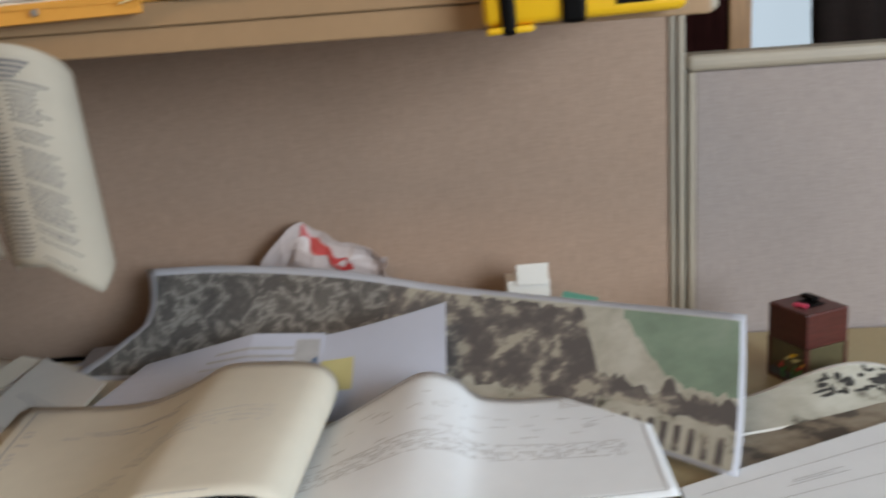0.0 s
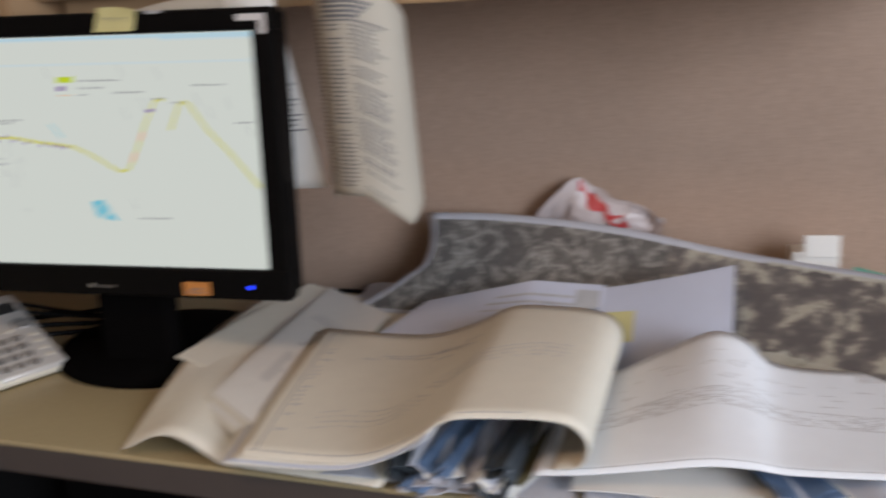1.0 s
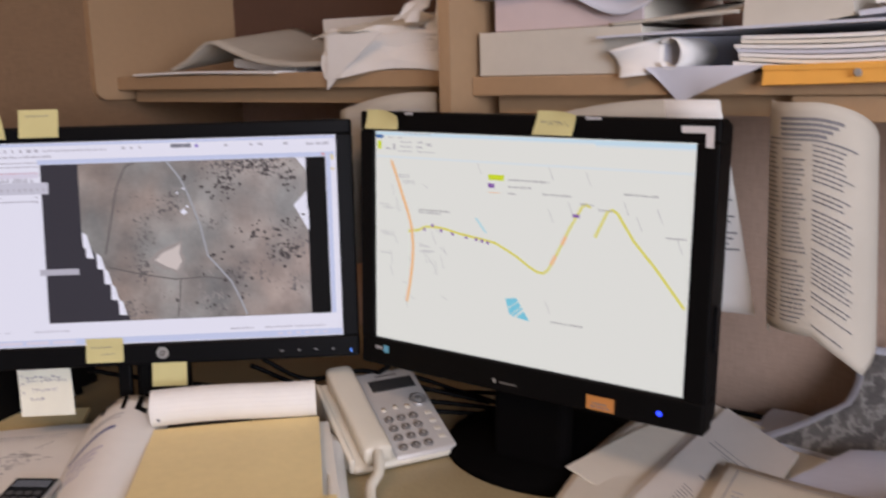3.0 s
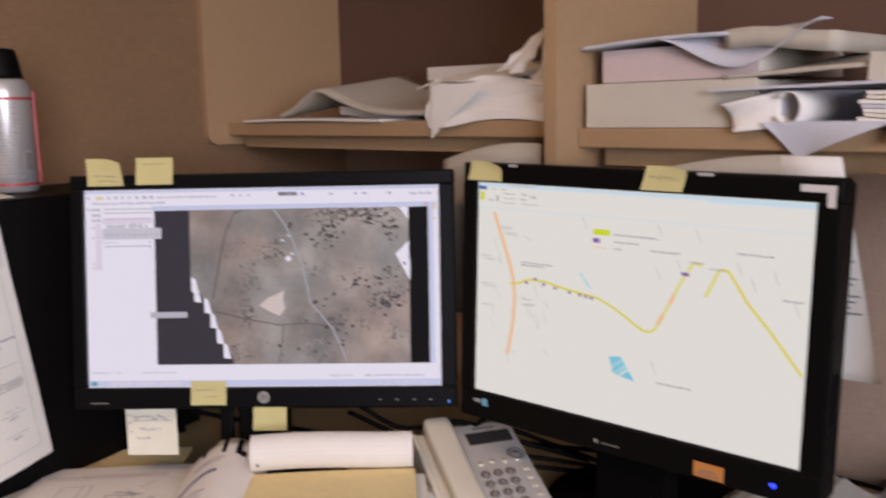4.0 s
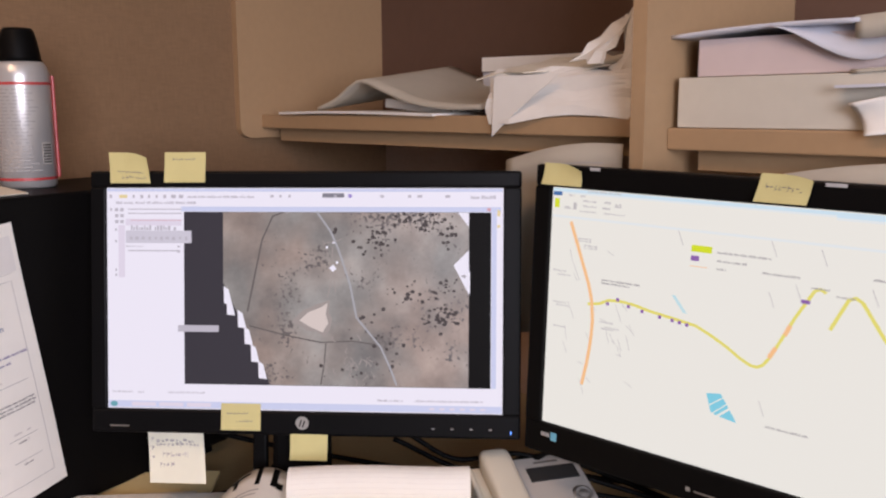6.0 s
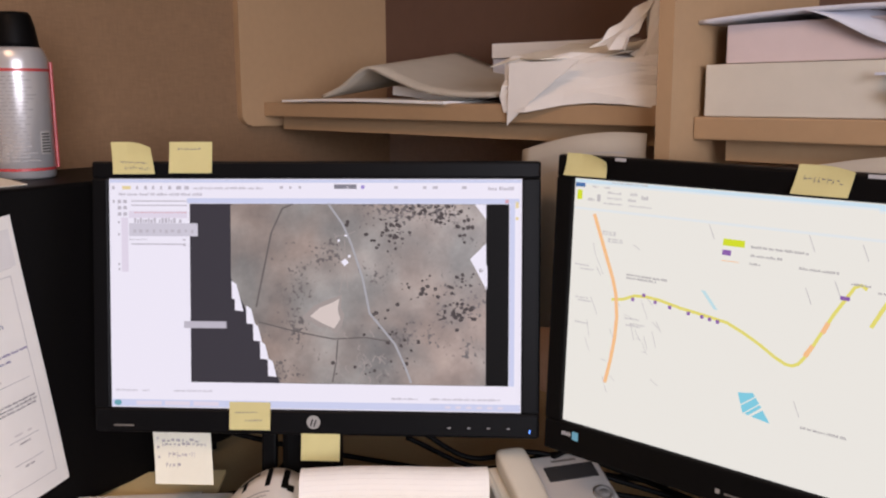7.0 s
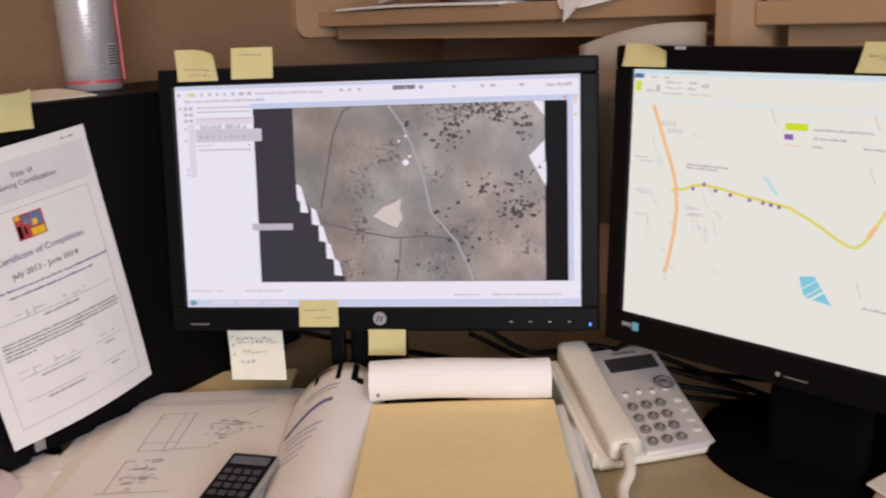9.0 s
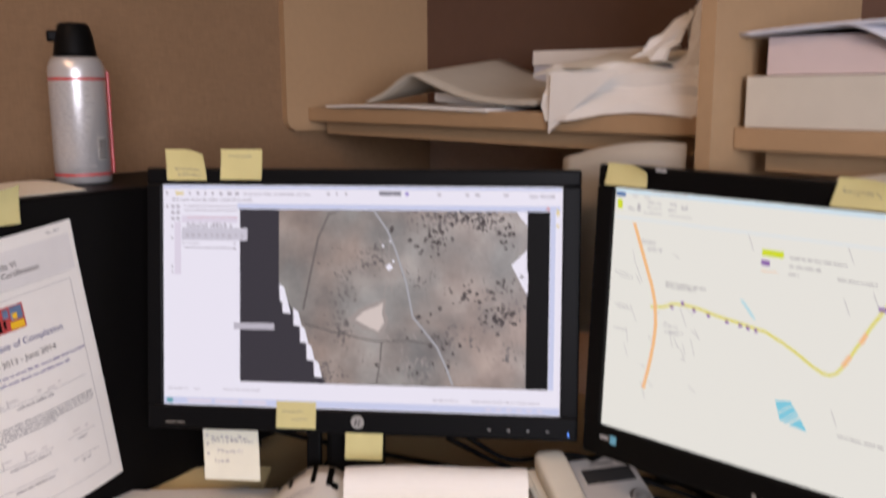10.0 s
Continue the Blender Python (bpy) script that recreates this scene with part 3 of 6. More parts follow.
ML = facing((-1.4385, 0.6390, 1.1530), 43.6, 7.6)
mon_l = thing("monitor", "black wide monitor with an aerial photograph on screen", "monitor", ML, group="monitors")
W1, H1 = 0.4785, 0.267
frame_bm = box(-0.019, W1 + 0.021, -0.012, 0.012, 0.0, 0.020, 0.003)
box(-0.019, W1 + 0.021, -0.012, 0.012, -H1 - 0.029, -H1, 0.003, bm=frame_bm)
box(-0.019, 0.0, -0.0122, 0.012, -H1 - 0.0004, 0.0004, 0.002, bm=frame_bm)
box(W1, W1 + 0.021, -0.0122, 0.012, -H1 - 0.0004, 0.0004, 0.002, bm=frame_bm)
part("bezel", frame_bm, BLACKGLOSS, mon_l)
back = box(-0.012, W1 + 0.014, 0.012, 0.026, -H1 - 0.022, 0.014, 0.006, 3)
box(0.06, W1 - 0.06, 0.026, 0.050, -H1 - 0.005, -0.03, 0.012, 3, bm=back)
part("back_shell", back, BLACK, mon_l)
scr = part("screen", box(0.0003, W1 - 0.0003, -0.0085, 0.011, -H1 + 0.0003, -0.0003), S_WHITE, mon_l, "lit screen with white program window")
Y = -0.0086


def on(parent, name, polys, material, level=0, label=""):
    return part(name, flat(polys, Y - 0.0002 * level), material, parent, label)


rng = random.Random(4)
on(scr, "window_shading", [rect(0.001, W1 - 0.001, -0.0045, -0.001), rect(0.0925, 0.4755, -0.0285, -0.0225), rect(0.4645, 0.4705, -0.2363, -0.0288), rect(0.001, W1 - 0.001, -0.2655, -0.2575)], S_BLUEWHITE, 1, "pale blue window bands")
on(scr, "palette_strip", [rect(0.0145, 0.0225, -0.108, -0.045), rect(0.0235, 0.0925, -0.0455, -0.0375)], S_LILAC, 1)
on(scr, "toolbar_print", [rect(0.004 + 0.0095 * i, 0.004 + 0.0095 * i + 0.002 + 0.004 * rng.random(), -0.0125, -0.0085) for i in range(10) if i not in (1, 2)]
   + [rect(0.19 + 0.011 * i, 0.192 + 0.011 * i + 0.004 * rng.random(), -0.0115, -0.0085) for i in range(24) if rng.random() < 0.45]
   + tiny_words([(0.012, 0.11, -0.0195, -0.0165), (0.10, 0.18, -0.0122, -0.0095), (0.44, 0.468, -0.013, -0.009), (0.024, 0.045, -0.0712, -0.0695), (0.03, 0.084, -0.0512, -0.0455)], 3), S_GREY, 2)
on(scr, "yellow_button", [rect(0.016, 0.026, -0.0125, -0.0085)], S_GOLD, 2)
on(scr, "scroll_mark", [rect(0.4712, 0.4745, -0.033, -0.026)], S_GOLD, 2)
on(scr, "scroll_mark", [rect(0.4712, 0.4745, -0.0465, -0.0435)], S_GOLD, 2)
on(scr, "dark_tab", [rect(0.264, 0.290, -0.0115, -0.0065)], S_INK, 2)
on(scr, "round_button", [[(0.297 + 0.0024 * math.cos(k * 0.7), -0.0095 + 0.0024 * math.sin(k * 0.7)) for k in range(9)]], S_LILACDEEP, 2)
on(scr, "close_button", [rect(0.4595, 0.4635, -0.0275, -0.0235)], S_ROSE, 2)
on(scr, "tool_column", [rect(0.0105 + 0.0065 * (i % 2), 0.0148 + 0.0065 * (i % 2), -0.0285 - 0.0072 * (i // 2), -0.0245 - 0.0072 * (i // 2)) for i in range(6)]
   + [rect(0.0045, 0.007, -0.028, -0.0245)] + [rect(0.0105, 0.0128, z - 0.003, z) for z in (-0.049, -0.063, -0.0975, -0.1035)]
   + [rect(0.0265, 0.0925, -0.0265, -0.0252), rect(0.0265, 0.0925, -0.0315, -0.0302), rect(0.0265, 0.0875, -0.0765, -0.0750), rect(0.0875, 0.0905, -0.0780, -0.0748), rect(0.0875, 0.0905, -0.0715, -0.0695)], S_GREY, 2)
on(scr, "red_rule", [rect(0.030, 0.0925, -0.0395, -0.0388)], S_ROSE, 2)
on(scr, "status_text", tiny_words([(0.006, 0.030, -0.2478, -0.2455), (0.038, 0.045, -0.2478, -0.2455), (0.075, 0.12, -0.2478, -0.2455), (0.33, 0.36, -0.2535, -0.2512), (0.375, 0.455, -0.2535, -0.2512)], 8), S_GREY, 1)
on(scr, "task_strip", [rect(0.030 + 0.034 * i, 0.060 + 0.034 * i, -0.2640, -0.2590) for i in range(3)] + [rect(0.392 + 0.012 * i, 0.398 + 0.012 * i, -0.2630, -0.2600) for i in range(6)], S_LILAC, 2)
on(scr, "start_button", [[(0.008 + 0.0045 * math.cos(k * 0.7), -0.2615 + 0.0035 * math.sin(k * 0.7)) for k in range(9)]], S_TEAL, 2)
on(scr, "canvas", [rect(0.0955, 0.464, -0.2363, -0.0288)], S_DARK, 1, "dark picture area")
on(scr, "black_margin", [rect(0.4385, 0.464, -0.2363, -0.0288)], BLACK, 2)
on(scr, "canvas_edge", [rect(0.0925, 0.0955, -0.239, -0.0288), rect(0.464, 0.4645, -0.239, -0.0288)], S_WHITE, 1)
# aerial photograph with a stepped white margin
on(scr, "aerial_photo", [[(0.1435, -0.0292), (0.438, -0.0292), (0.438, -0.2358), (0.2005, -0.2358), (0.1435, -0.114)]], S_PHOTO, 2, "aerial photograph of dry land")
steps = [(0.144, -0.1175), (0.1475, -0.131), (0.161, -0.146), (0.169, -0.166), (0.177, -0.187), (0.186, -0.207)]
on(scr, "stepped_margin", [[(x, z), (x + 0.006, z - 0.004), (x + 0.0105, z - 0.022), (x + 0.0005, z - 0.021)] for x, z in steps]
   + [[(0.420, -0.091), (0.438, -0.073), (0.4385, -0.126)], [(0.425, -0.029), (0.438, -0.029), (0.438, -0.046)], [(0.4345, -0.1), (0.4395, -0.098), (0.4395, -0.126)]], S_WHITE, 3)
road = [(0.257, -0.028), (0.274, -0.052), (0.284, -0.075), (0.297, -0.114), (0.305, -0.154), (0.320, -0.172), (0.334, -0.189), (0.345, -0.213), (0.353, -0.234)]
on(scr, "road_line", stroke(road, 0.0024), S_ROAD, 4)
on(scr, "dirt_track", stroke([(0.216, -0.029), (0.204, -0.034), (0.191, -0.062), (0.183, -0.10), (0.173, -0.148)], 0.0020)
   + stroke([(0.175, -0.165), (0.22, -0.176), (0.262, -0.184), (0.30, -0.182), (0.328, -0.186)], 0.0016) + stroke([(0.268, -0.185), (0.266, -0.21), (0.262, -0.234)], 0.0016), S_TRACK, 3)
on(scr, "patch_edge", [[(0.226, -0.160), (0.24, -0.146), (0.258, -0.138), (0.273, -0.133), (0.2715, -0.148), (0.276, -0.156), (0.273, -0.168), (0.266, -0.178), (0.256, -0.170), (0.246, -0.171), (0.238, -0.164)]], S_STREAK, 3)
streaks = []
for i in range(34):
    a, b = rng.gauss(0.292, 0.026), rng.gauss(-0.205, 0.016)
    if 0.215 < a < 0.36 and -0.228 < b < -0.17:
        streaks += stroke([(a, b), (a + rng.uniform(-0.004, 0.004), b - 0.004), (a + rng.uniform(-0.006, 0.006), b - 0.006 - 0.006 * rng.random())], 0.0005 + 0.0009 * rng.random())
for a, b, c, d in ((0.264, -0.062, 0.280, -0.125), (0.276, -0.07, 0.270, -0.13), (0.288, -0.06, 0.266, -0.066)):
    streaks += stroke([(a, b), ((a + c) / 2 + 0.004, (b + d) / 2), (c, d)], 0.0009)
on(scr, "pale_streaking", streaks, S_STREAK, 3)
on(scr, "pale_patch", [[(0.236, -0.158), (0.247, -0.148), (0.262, -0.142), (0.270, -0.137), (0.268, -0.15), (0.271, -0.161), (0.264, -0.172), (0.25, -0.166)]], S_SAND, 4)
on(scr, "buildings", [[(0.272, -0.095), (0.277, -0.091), (0.281, -0.096), (0.276, -0.100)], rect(0.280, 0.283, -0.09, -0.087), rect(0.268, 0.2705, -0.072, -0.069), rect(0.276, 0.279, -0.066, -0.064)], S_WHITE, 4)
bush = []
for cx, cz, sx, sz, n in ((0.33, -0.059, 0.014, 0.012, 40), (0.385, -0.040, 0.026, 0.007, 60), (0.405, -0.152, 0.014, 0.010, 70), (0.412, -0.116, 0.010, 0.007, 14), (0.362, -0.127, 0.022, 0.012, 22), (0.344, -0.20, 0.012, 0.02, 16), (0.30, -0.055, 0.012, 0.018, 10), (0.32, -0.165, 0.02, 0.012, 14), (0.41, -0.06, 0.012, 0.012, 10), (0.30, -0.22, 0.03, 0.008, 8)):
    for i in range(n):
        a, b, s = cx + rng.gauss(0, sx) * 0.8, -0.0 + cz + rng.gauss(0, sz) * 0.8, 0.0009 + 0.0022 * rng.random() ** 1.5
        if 0.2 < a < 0.436 and -0.232 < b < -0.030:
            bush.append([(a + s * (0.7 + 0.5 * rng.random()) * math.cos(k), b + s * (0.6 + 0.5 * rng.random()) * math.sin(k)) for k in (0, 1.1, 2.2, 3.2, 4.2, 5.3)])
on(scr, "scrub", bush, S_BUSH, 3)
on(scr, "floating_toolbar", [rect(0.024, 0.105, -0.0665, -0.0515)], S_PALEGREY, 5)
on(scr, "tooltip", [rect(0.088, 0.138, -0.173, -0.165)], S_GREY, 5)
on(scr, "toolbar_print_small", [rect(0.029 + 0.0075 * i + 0.001 * math.sin(5 * i), 0.0325 + 0.0075 * i, -0.0625 - 0.0008 * math.sin(3 * i), -0.0588) for i in range(10)], S_GREY, 6)
on(mon_l, "maker_badge", [[(0.240 + 0.0080 * math.cos(k * 0.35), -0.2805 + 0.0080 * math.sin(k * 0.35)) for k in range(18)]], SILVER, 18, "round silver maker's badge")
on(mon_l, "badge_strokes", stroke([(0.2365, -0.2850), (0.2392, -0.2765)], 0.0015) + stroke([(0.2405, -0.2855), (0.2432, -0.2775)], 0.0015), BLACK, 20)
on(mon_l, "power_led", [rect(0.4878, 0.4890, -0.2895, -0.2855)], LEDSMALL, 19, "small blue power light")
on(mon_l, "button_marks", [rect(0.395 + 0.0225 * i, 0.3985 + 0.0225 * i, -0.2850, -0.2838) for i in range(4)], INKSOFT, 18)
on(mon_l, "model_mark", [rect(0.004, 0.028, -0.2885, -0.2865)], KEY, 18)
neck = box(0.194, 0.266, 0.02, 0.045, -H1 - 0.095, -H1 - 0.02, 0.008, 3)
part("neck", neck, BLACK, mon_l)
foot_m = ML.inverted() @ pose(-1.245, 0.80, DESK, 0, 0, 43.6)
base = box(-0.085, 0.085, 0.0, 0.13, 0.0, 0.014, 0.006, 3, m=foot_m)
part("base", base, BLACK, mon_l)

MR = facing((-1.005, 0.9635, 1.161), 5.7, 2.2, 0.8)
W2, H2 = 0.4105, 0.266
mon_r = thing("monitor", "black square-cornered monitor with a route map on screen", "monitor", MR, group="monitors")
frame_bm = box(-0.020, W2 + 0.024, -0.014, 0.014, 0.0, 0.024, 0.003)
box(-0.020, W2 + 0.024, -0.014, 0.014, -H2 - 0.036, -H2, 0.003, bm=frame_bm)
box(-0.020, 0.0, -0.0142, 0.014, -H2 - 0.0004, 0.0004, 0.002, bm=frame_bm)
box(W2, W2 + 0.024, -0.0142, 0.014, -H2 - 0.0004, 0.0004, 0.002, bm=frame_bm)
part("bezel", frame_bm, BLACK, mon_r)
back = box(-0.018, W2 + 0.022, 0.014, 0.034, -H2 - 0.032, 0.020, 0.004, 2)
box(0.05, W2 - 0.05, 0.034, 0.070, -H2 - 0.01, -0.02, 0.014, 3, bm=back)
part("back_shell", back, BLACK, mon_r)
part("side_buttons", box(W2 + 0.0238, W2 + 0.0265, 0.0, 0.008, -0.215, -0.165, 0.001), BLACKGLOSS, mon_r)
scr2 = part("screen", box(0.0003, W2 - 0.0003, -0.0085, 0.012, -H2 + 0.0003, -0.0003), R_WHITE, mon_r, "lit screen with a warm white map page")
on(scr2, "ribbon", [rect(0.001, W2 - 0.001, -0.0042, -0.001), rect(0.30, W2 - 0.001, -0.0062, -0.0042)], R_CYANBAND, 1)
on(scr2, "ribbon_shade", [rect(0.001, W2 - 0.001, -0.0325, -0.0300), rect(0.001, 0.30, -0.0062, -0.0042), rect(0.30, W2 - 0.001, -0.0085, -0.0062)], R_CYANPALE, 1)
on(scr2, "title_words", tiny_words([(0.045, 0.085, -0.0030, -0.0010), (0.022, 0.028, -0.0085, -0.0065), (0.036, 0.043, -0.0085, -0.0065)], 4), R_FAINT, 2)
on(scr2, "ribbon_icon", [rect(0.0015, 0.013, -0.0088, -0.0045)], R_NAVY, 2)
on(scr2, "ribbon_print", tiny_words([(0.040, 0.056, -0.0135, -0.0115), (0.040, 0.056, -0.0190, -0.0170), (0.036, 0.058, -0.0245, -0.0228), (0.066, 0.073, -0.0135, -0.0105), (0.064, 0.072, -0.0195, -0.0165), (0.079, 0.086, -0.0165, -0.0125), (0.066, 0.090, -0.0245, -0.0228), (0.0165, 0.024, -0.0225, -0.0195), (0.028, 0.032, -0.0225, -0.0120)], 6), R_FAINT, 1)
on(scr2, "ribbon_brush", [rect(0.004, 0.010, -0.022, -0.012)], R_LIME, 2)
on(scr2, "orange_road", stroke([(0.026, -0.036), (0.033, -0.053), (0.043, -0.078), (0.052, -0.100), (0.057, -0.117), (0.0595, -0.14), (0.0585, -0.162), (0.055, -0.187), (0.050, -0.212)], 0.0040), R_ORANGE, 2)
on(scr2, "yellow_route", stroke([(0.052, -0.1225), (0.066, -0.120), (0.078, -0.1145), (0.092, -0.1135), (0.106, -0.1145), (0.128, -0.1185), (0.150, -0.121), (0.177, -0.1245), (0.195, -0.132), (0.209, -0.139), (0.224, -0.148), (0.234, -0.1525), (0.2405, -0.153), (0.246, -0.150), (0.253, -0.140), (0.260, -0.125), (0.272, -0.10), (0.287, -0.0735), (0.292, -0.071), (0.297, -0.074)], 0.0031)
   + stroke([(0.303, -0.106), (0.3165, -0.077), (0.322, -0.0745), (0.328, -0.0775), (0.348, -0.106), (0.373, -0.132), (0.406, -0.171)], 0.0034), R_YELLOW, 1)
on(scr2, "route_marking", [rect(a, a + 0.0035, b - 0.0035, b) for a, b in ((0.075, -0.1165), (0.087, -0.1105), (0.10, -0.1155), (0.116, -0.1180), (0.136, -0.1205), (0.15, -0.1215), (0.158, -0.1225), (0.166, -0.1235))] + [rect(0.167, 0.1755, -0.0605, -0.0555), rect(0.276, 0.284, -0.086, -0.0825)], R_PURPLE, 3)
on(scr2, "orange_marks", stroke([(0.251, -0.142), (0.257, -0.131)], 0.0042) + stroke([(0.264, -0.118), (0.2685, -0.108)], 0.0042), R_ORANGE, 3)
on(scr2, "lagoon", [[(0.193, -0.189), (0.2075, -0.1862), (0.2165, -0.1985), (0.2045, -0.2088), (0.199, -0.2072)], [(0.2178, -0.2005), (0.2255, -0.2115), (0.2075, -0.2092)]], R_CYAN, 2)
on(scr2, "pond", [[(0.149, -0.0975), (0.153, -0.0975), (0.167, -0.114), (0.163, -0.114)]], R_POND, 2)
on(scr2, "lagoon_hatch", stroke([(0.1965, -0.2005), (0.2105, -0.1895)], 0.0011) + stroke([(0.2005, -0.2078), (0.2145, -0.1955)], 0.0011), R_WHITE, 3)
on(scr2, "legend_key", [rect(0.167, 0.188, -0.0515, -0.0450)], R_LIME, 2)
on(scr2, "legend_line", [rect(0.167, 0.184, -0.0662, -0.0655)], R_ORANGE, 2)
MAPWORDS = [(0.194, 0.245, -0.0505, -0.0488), (0.194, 0.222, -0.0585, -0.0568), (0.194, 0.203, -0.0662, -0.0647), (0.068, 0.113, -0.0945, -0.0928), (0.068, 0.100, -0.0978, -0.0962),
                       (0.239, 0.273, -0.0642, -0.0625), (0.335, 0.372, -0.0575, -0.0558), (0.383, 0.404, -0.0992, -0.0975), (0.253, 0.293, -0.2085, -0.2068), (0.284, 0.300, -0.0715, -0.0702), (0.306, 0.322, -0.0762, -0.0748)]
on(scr2, "map_lettering", tiny_words([(a, b, c - 0.0003, d + 0.0003) for a, b, c, d in MAPWORDS], 5), R_TEXT, 3)
faint = []
for i in range(26):
    a, b = 0.008 + 0.11 * rng.random(), -0.06 - 0.16 * rng.random()
    faint += stroke([(a, b), (a + 0.003 + 0.006 * rng.random(), b - 0.018 * rng.random())], 0.0006)
for a, b in ((0.245, -0.033), (0.29, -0.036), (0.152, -0.033), (0.35, -0.08), (0.372, -0.07), (0.395, -0.10), (0.245, -0.185), (0.335, -0.065), (0.27, -0.07), (0.246, -0.08)):
    faint += stroke([(a, b), (a + 0.006, b - 0.014)], 0.0007)
for a, b in ((0.036, -0.052), (0.036, -0.0545), (0.044, -0.059), (0.044, -0.0615), (0.009, -0.152), (0.07, -0.145), (0.012, -0.094), (0.006, -0.09), (0.008, -0.125), (0.068, -0.138), (0.075, -0.143), (0.012, -0.128)):
    faint += tiny_words([(a, a + 0.016, b - 0.0018, b)], int(a * 9000))
on(scr2, "faint_linework", faint, R_FAINT, 1)
on(mon_r, "power_led", [[(0.387 + 0.0031 * math.cos(k * 0.6), -0.2862 + 0.0027 * math.sin(k * 0.6)) for k in range(10)]], LED, 28, "glowing blue power light")
on(mon_r, "maker_mark", [rect(0.181, 0.1855, -0.2915, -0.2870)], SILVER, 28)
on(mon_r, "maker_word", [rect(0.190, 0.213, -0.2910, -0.2892)], KEY, 28)
on(mon_r, "eco_sticker", [rect(0.0165, 0.0245, -0.2835, -0.2740)], BLUESTICK, 28, "small blue sticker")
on(mon_r, "eco_mark", [rect(0.0035 + 0.003 * i, 0.0057 + 0.003 * i, -0.2805, -0.2760) for i in range(4)], INKSOFT, 28)
neck = box(W2 / 2 - 0.045, W2 / 2 + 0.055, 0.02, 0.05, -0.405, -H2 - 0.02, 0.01, 3)
part("neck", neck, BLACKMATTE, mon_r)
part("base", lathe([(0.150, 0.0), (0.152, 0.006), (0.146, 0.014), (0.10, 0.024), (0.05, 0.030)], 48, MR.inverted() @ pose(-0.815, 1.075, DESK, 0, 0, 5) @ Matrix.Diagonal((1.0, 0.85, 1, 1))), BLACKMATTE, mon_r, "round black stand base", True)
foil = thing("tape_scrap", "scrap of pale tape on the monitor frame", "tape", MR, group="tape scraps")
part("tape", flat([rect(0.395, 0.428, 0.010, 0.017), rect(0.420, 0.428, -0.004, 0.010)], -0.0146), GREYBAND, foil)
for u0, u1 in ((0.050, 0.062), (0.290, 0.308)):
    sc = thing("tape_scrap", "scrap of clear tape on the monitor's top edge", "tape", MR, group="tape scraps")
    part("tape", box(u0, u1, -0.0148, -0.0143, 0.0205, 0.0238), INKSOFT, sc)
st = thing("orange_sticker", "orange sticker with dark print on the monitor frame", "sticker", MR)
part("sticker_face", box(0.303, 0.336, -0.0152, -0.0143, -0.2975, -0.2815), STICKER, st)
part("print", flat(tiny_words([(0.308, 0.331, -0.2950, -0.2915)], 2) + [rect(0.310, 0.328, -0.2905, -0.2890)], -0.0153), INK, st)

marks = ((0.1, 0.7, 0.62, 0.70), (0.15, 0.8, 0.40, 0.50))
wobble_note(mon_l, 0.007, 0.056, 0.005, 0.042, NOTE, 0.004, -0.0135, -0.004, ((0.2, 0.85, 0.32, 0.40), (0.3, 0.9, 0.14, 0.24)), corner=0.02)
wobble_note(mon_l, 0.074, 0.124, 0.006, 0.042, NOTE, 0.003, -0.0135, 0.0, ((0.2, 0.75, 0.74, 0.78),))
wobble_note(mon_l, 0.142, 0.190, -0.290, -0.258, NOTE, 0.002, -0.0135, 0.0, ((0.4, 0.8, 0.30, 0.38), (0.15, 0.7, 0.6, 0.64)))
wobble_note(mon_l, 0.226, 0.271, -0.324, -0.2935, NOTE, 0.004, -0.0135, 0.0)
wobble_note(mon_r, -0.007, 0.044, 0.003, 0.026, NOTE, 0.006, -0.0155, 0.0, corner=0.02)
wobble_note(mon_r, 0.231, 0.279, 0.003, 0.029, NOTE, 0.006, -0.0155, 0.004, ((0.15, 0.3, 0.5, 0.66), (0.34, 0.85, 0.42, 0.6)), corner=0.012)
wobble_note(mon_l, 0.043, 0.113, -0.362, -0.290, NOTEPALE, 0.006, 0.012, -0.006, ((0.06, 0.4, 0.84, 0.88), (0.06, 0.1, 0.72, 0.76), (0.15, 0.8, 0.68, 0.72), (0.06, 0.1, 0.56, 0.62), (0.06, 0.1, 0.40, 0.46), (0.25, 0.7, 0.44, 0.52), (0.2, 0.45, 0.28, 0.32), (0.12, 0.5, 0.88, 0.92), (0.15, 0.9, 0.62, 0.66)), ink=PENCIL,
            label="large pale yellow sticky note with handwriting propped below the monitor")

# ---- tower computer, certificate, duster can ----
MT = pose(-1.456, 0.535, DESK, 0, 0, 105)
# x runs along the side panel to its back end, y into the case
tower = thing("tower_computer", "black steel tower computer standing on the desk", "computer", MT)
part("case", box(-0.13, 0.31, 0.0, 0.19, 0.012, 0.408, 0.004), BLACKMETAL, tower)
part("front_bezel", box(-0.17, -0.1302, -0.004, 0.194, 0.008, 0.414, 0.008, 3), BLACKGLOSS, tower)
part("trim_strip", box(-0.127, -0.115, -0.0048, -0.0002, 0.02, 0.402, 0.001), SILVER, tower, "silver trim strip")
for fx in (-0.115, 0.26):
    part("foot", box(fx, fx + 0.025, 0.01, 0.18, 0.0, 0.0119), BLACK, tower)

cert = thing("certificate", "white certificate page taped to the black computer case", "certificate", MT)


def cert_fn(u, v):
    x = -0.155 + 0.1855 * u - 0.041 * v + 0.002 * math.sin(5 * v) * (u - 0.5)
    z = 0.036 + 0.024 * u + 0.321 * v
    return (x, -0.0065 - 0.010 * math.sin(math.pi * u) * (0.3 + 0.7 * (1 - v)) - 0.006 * (1 - v) ** 2, z)


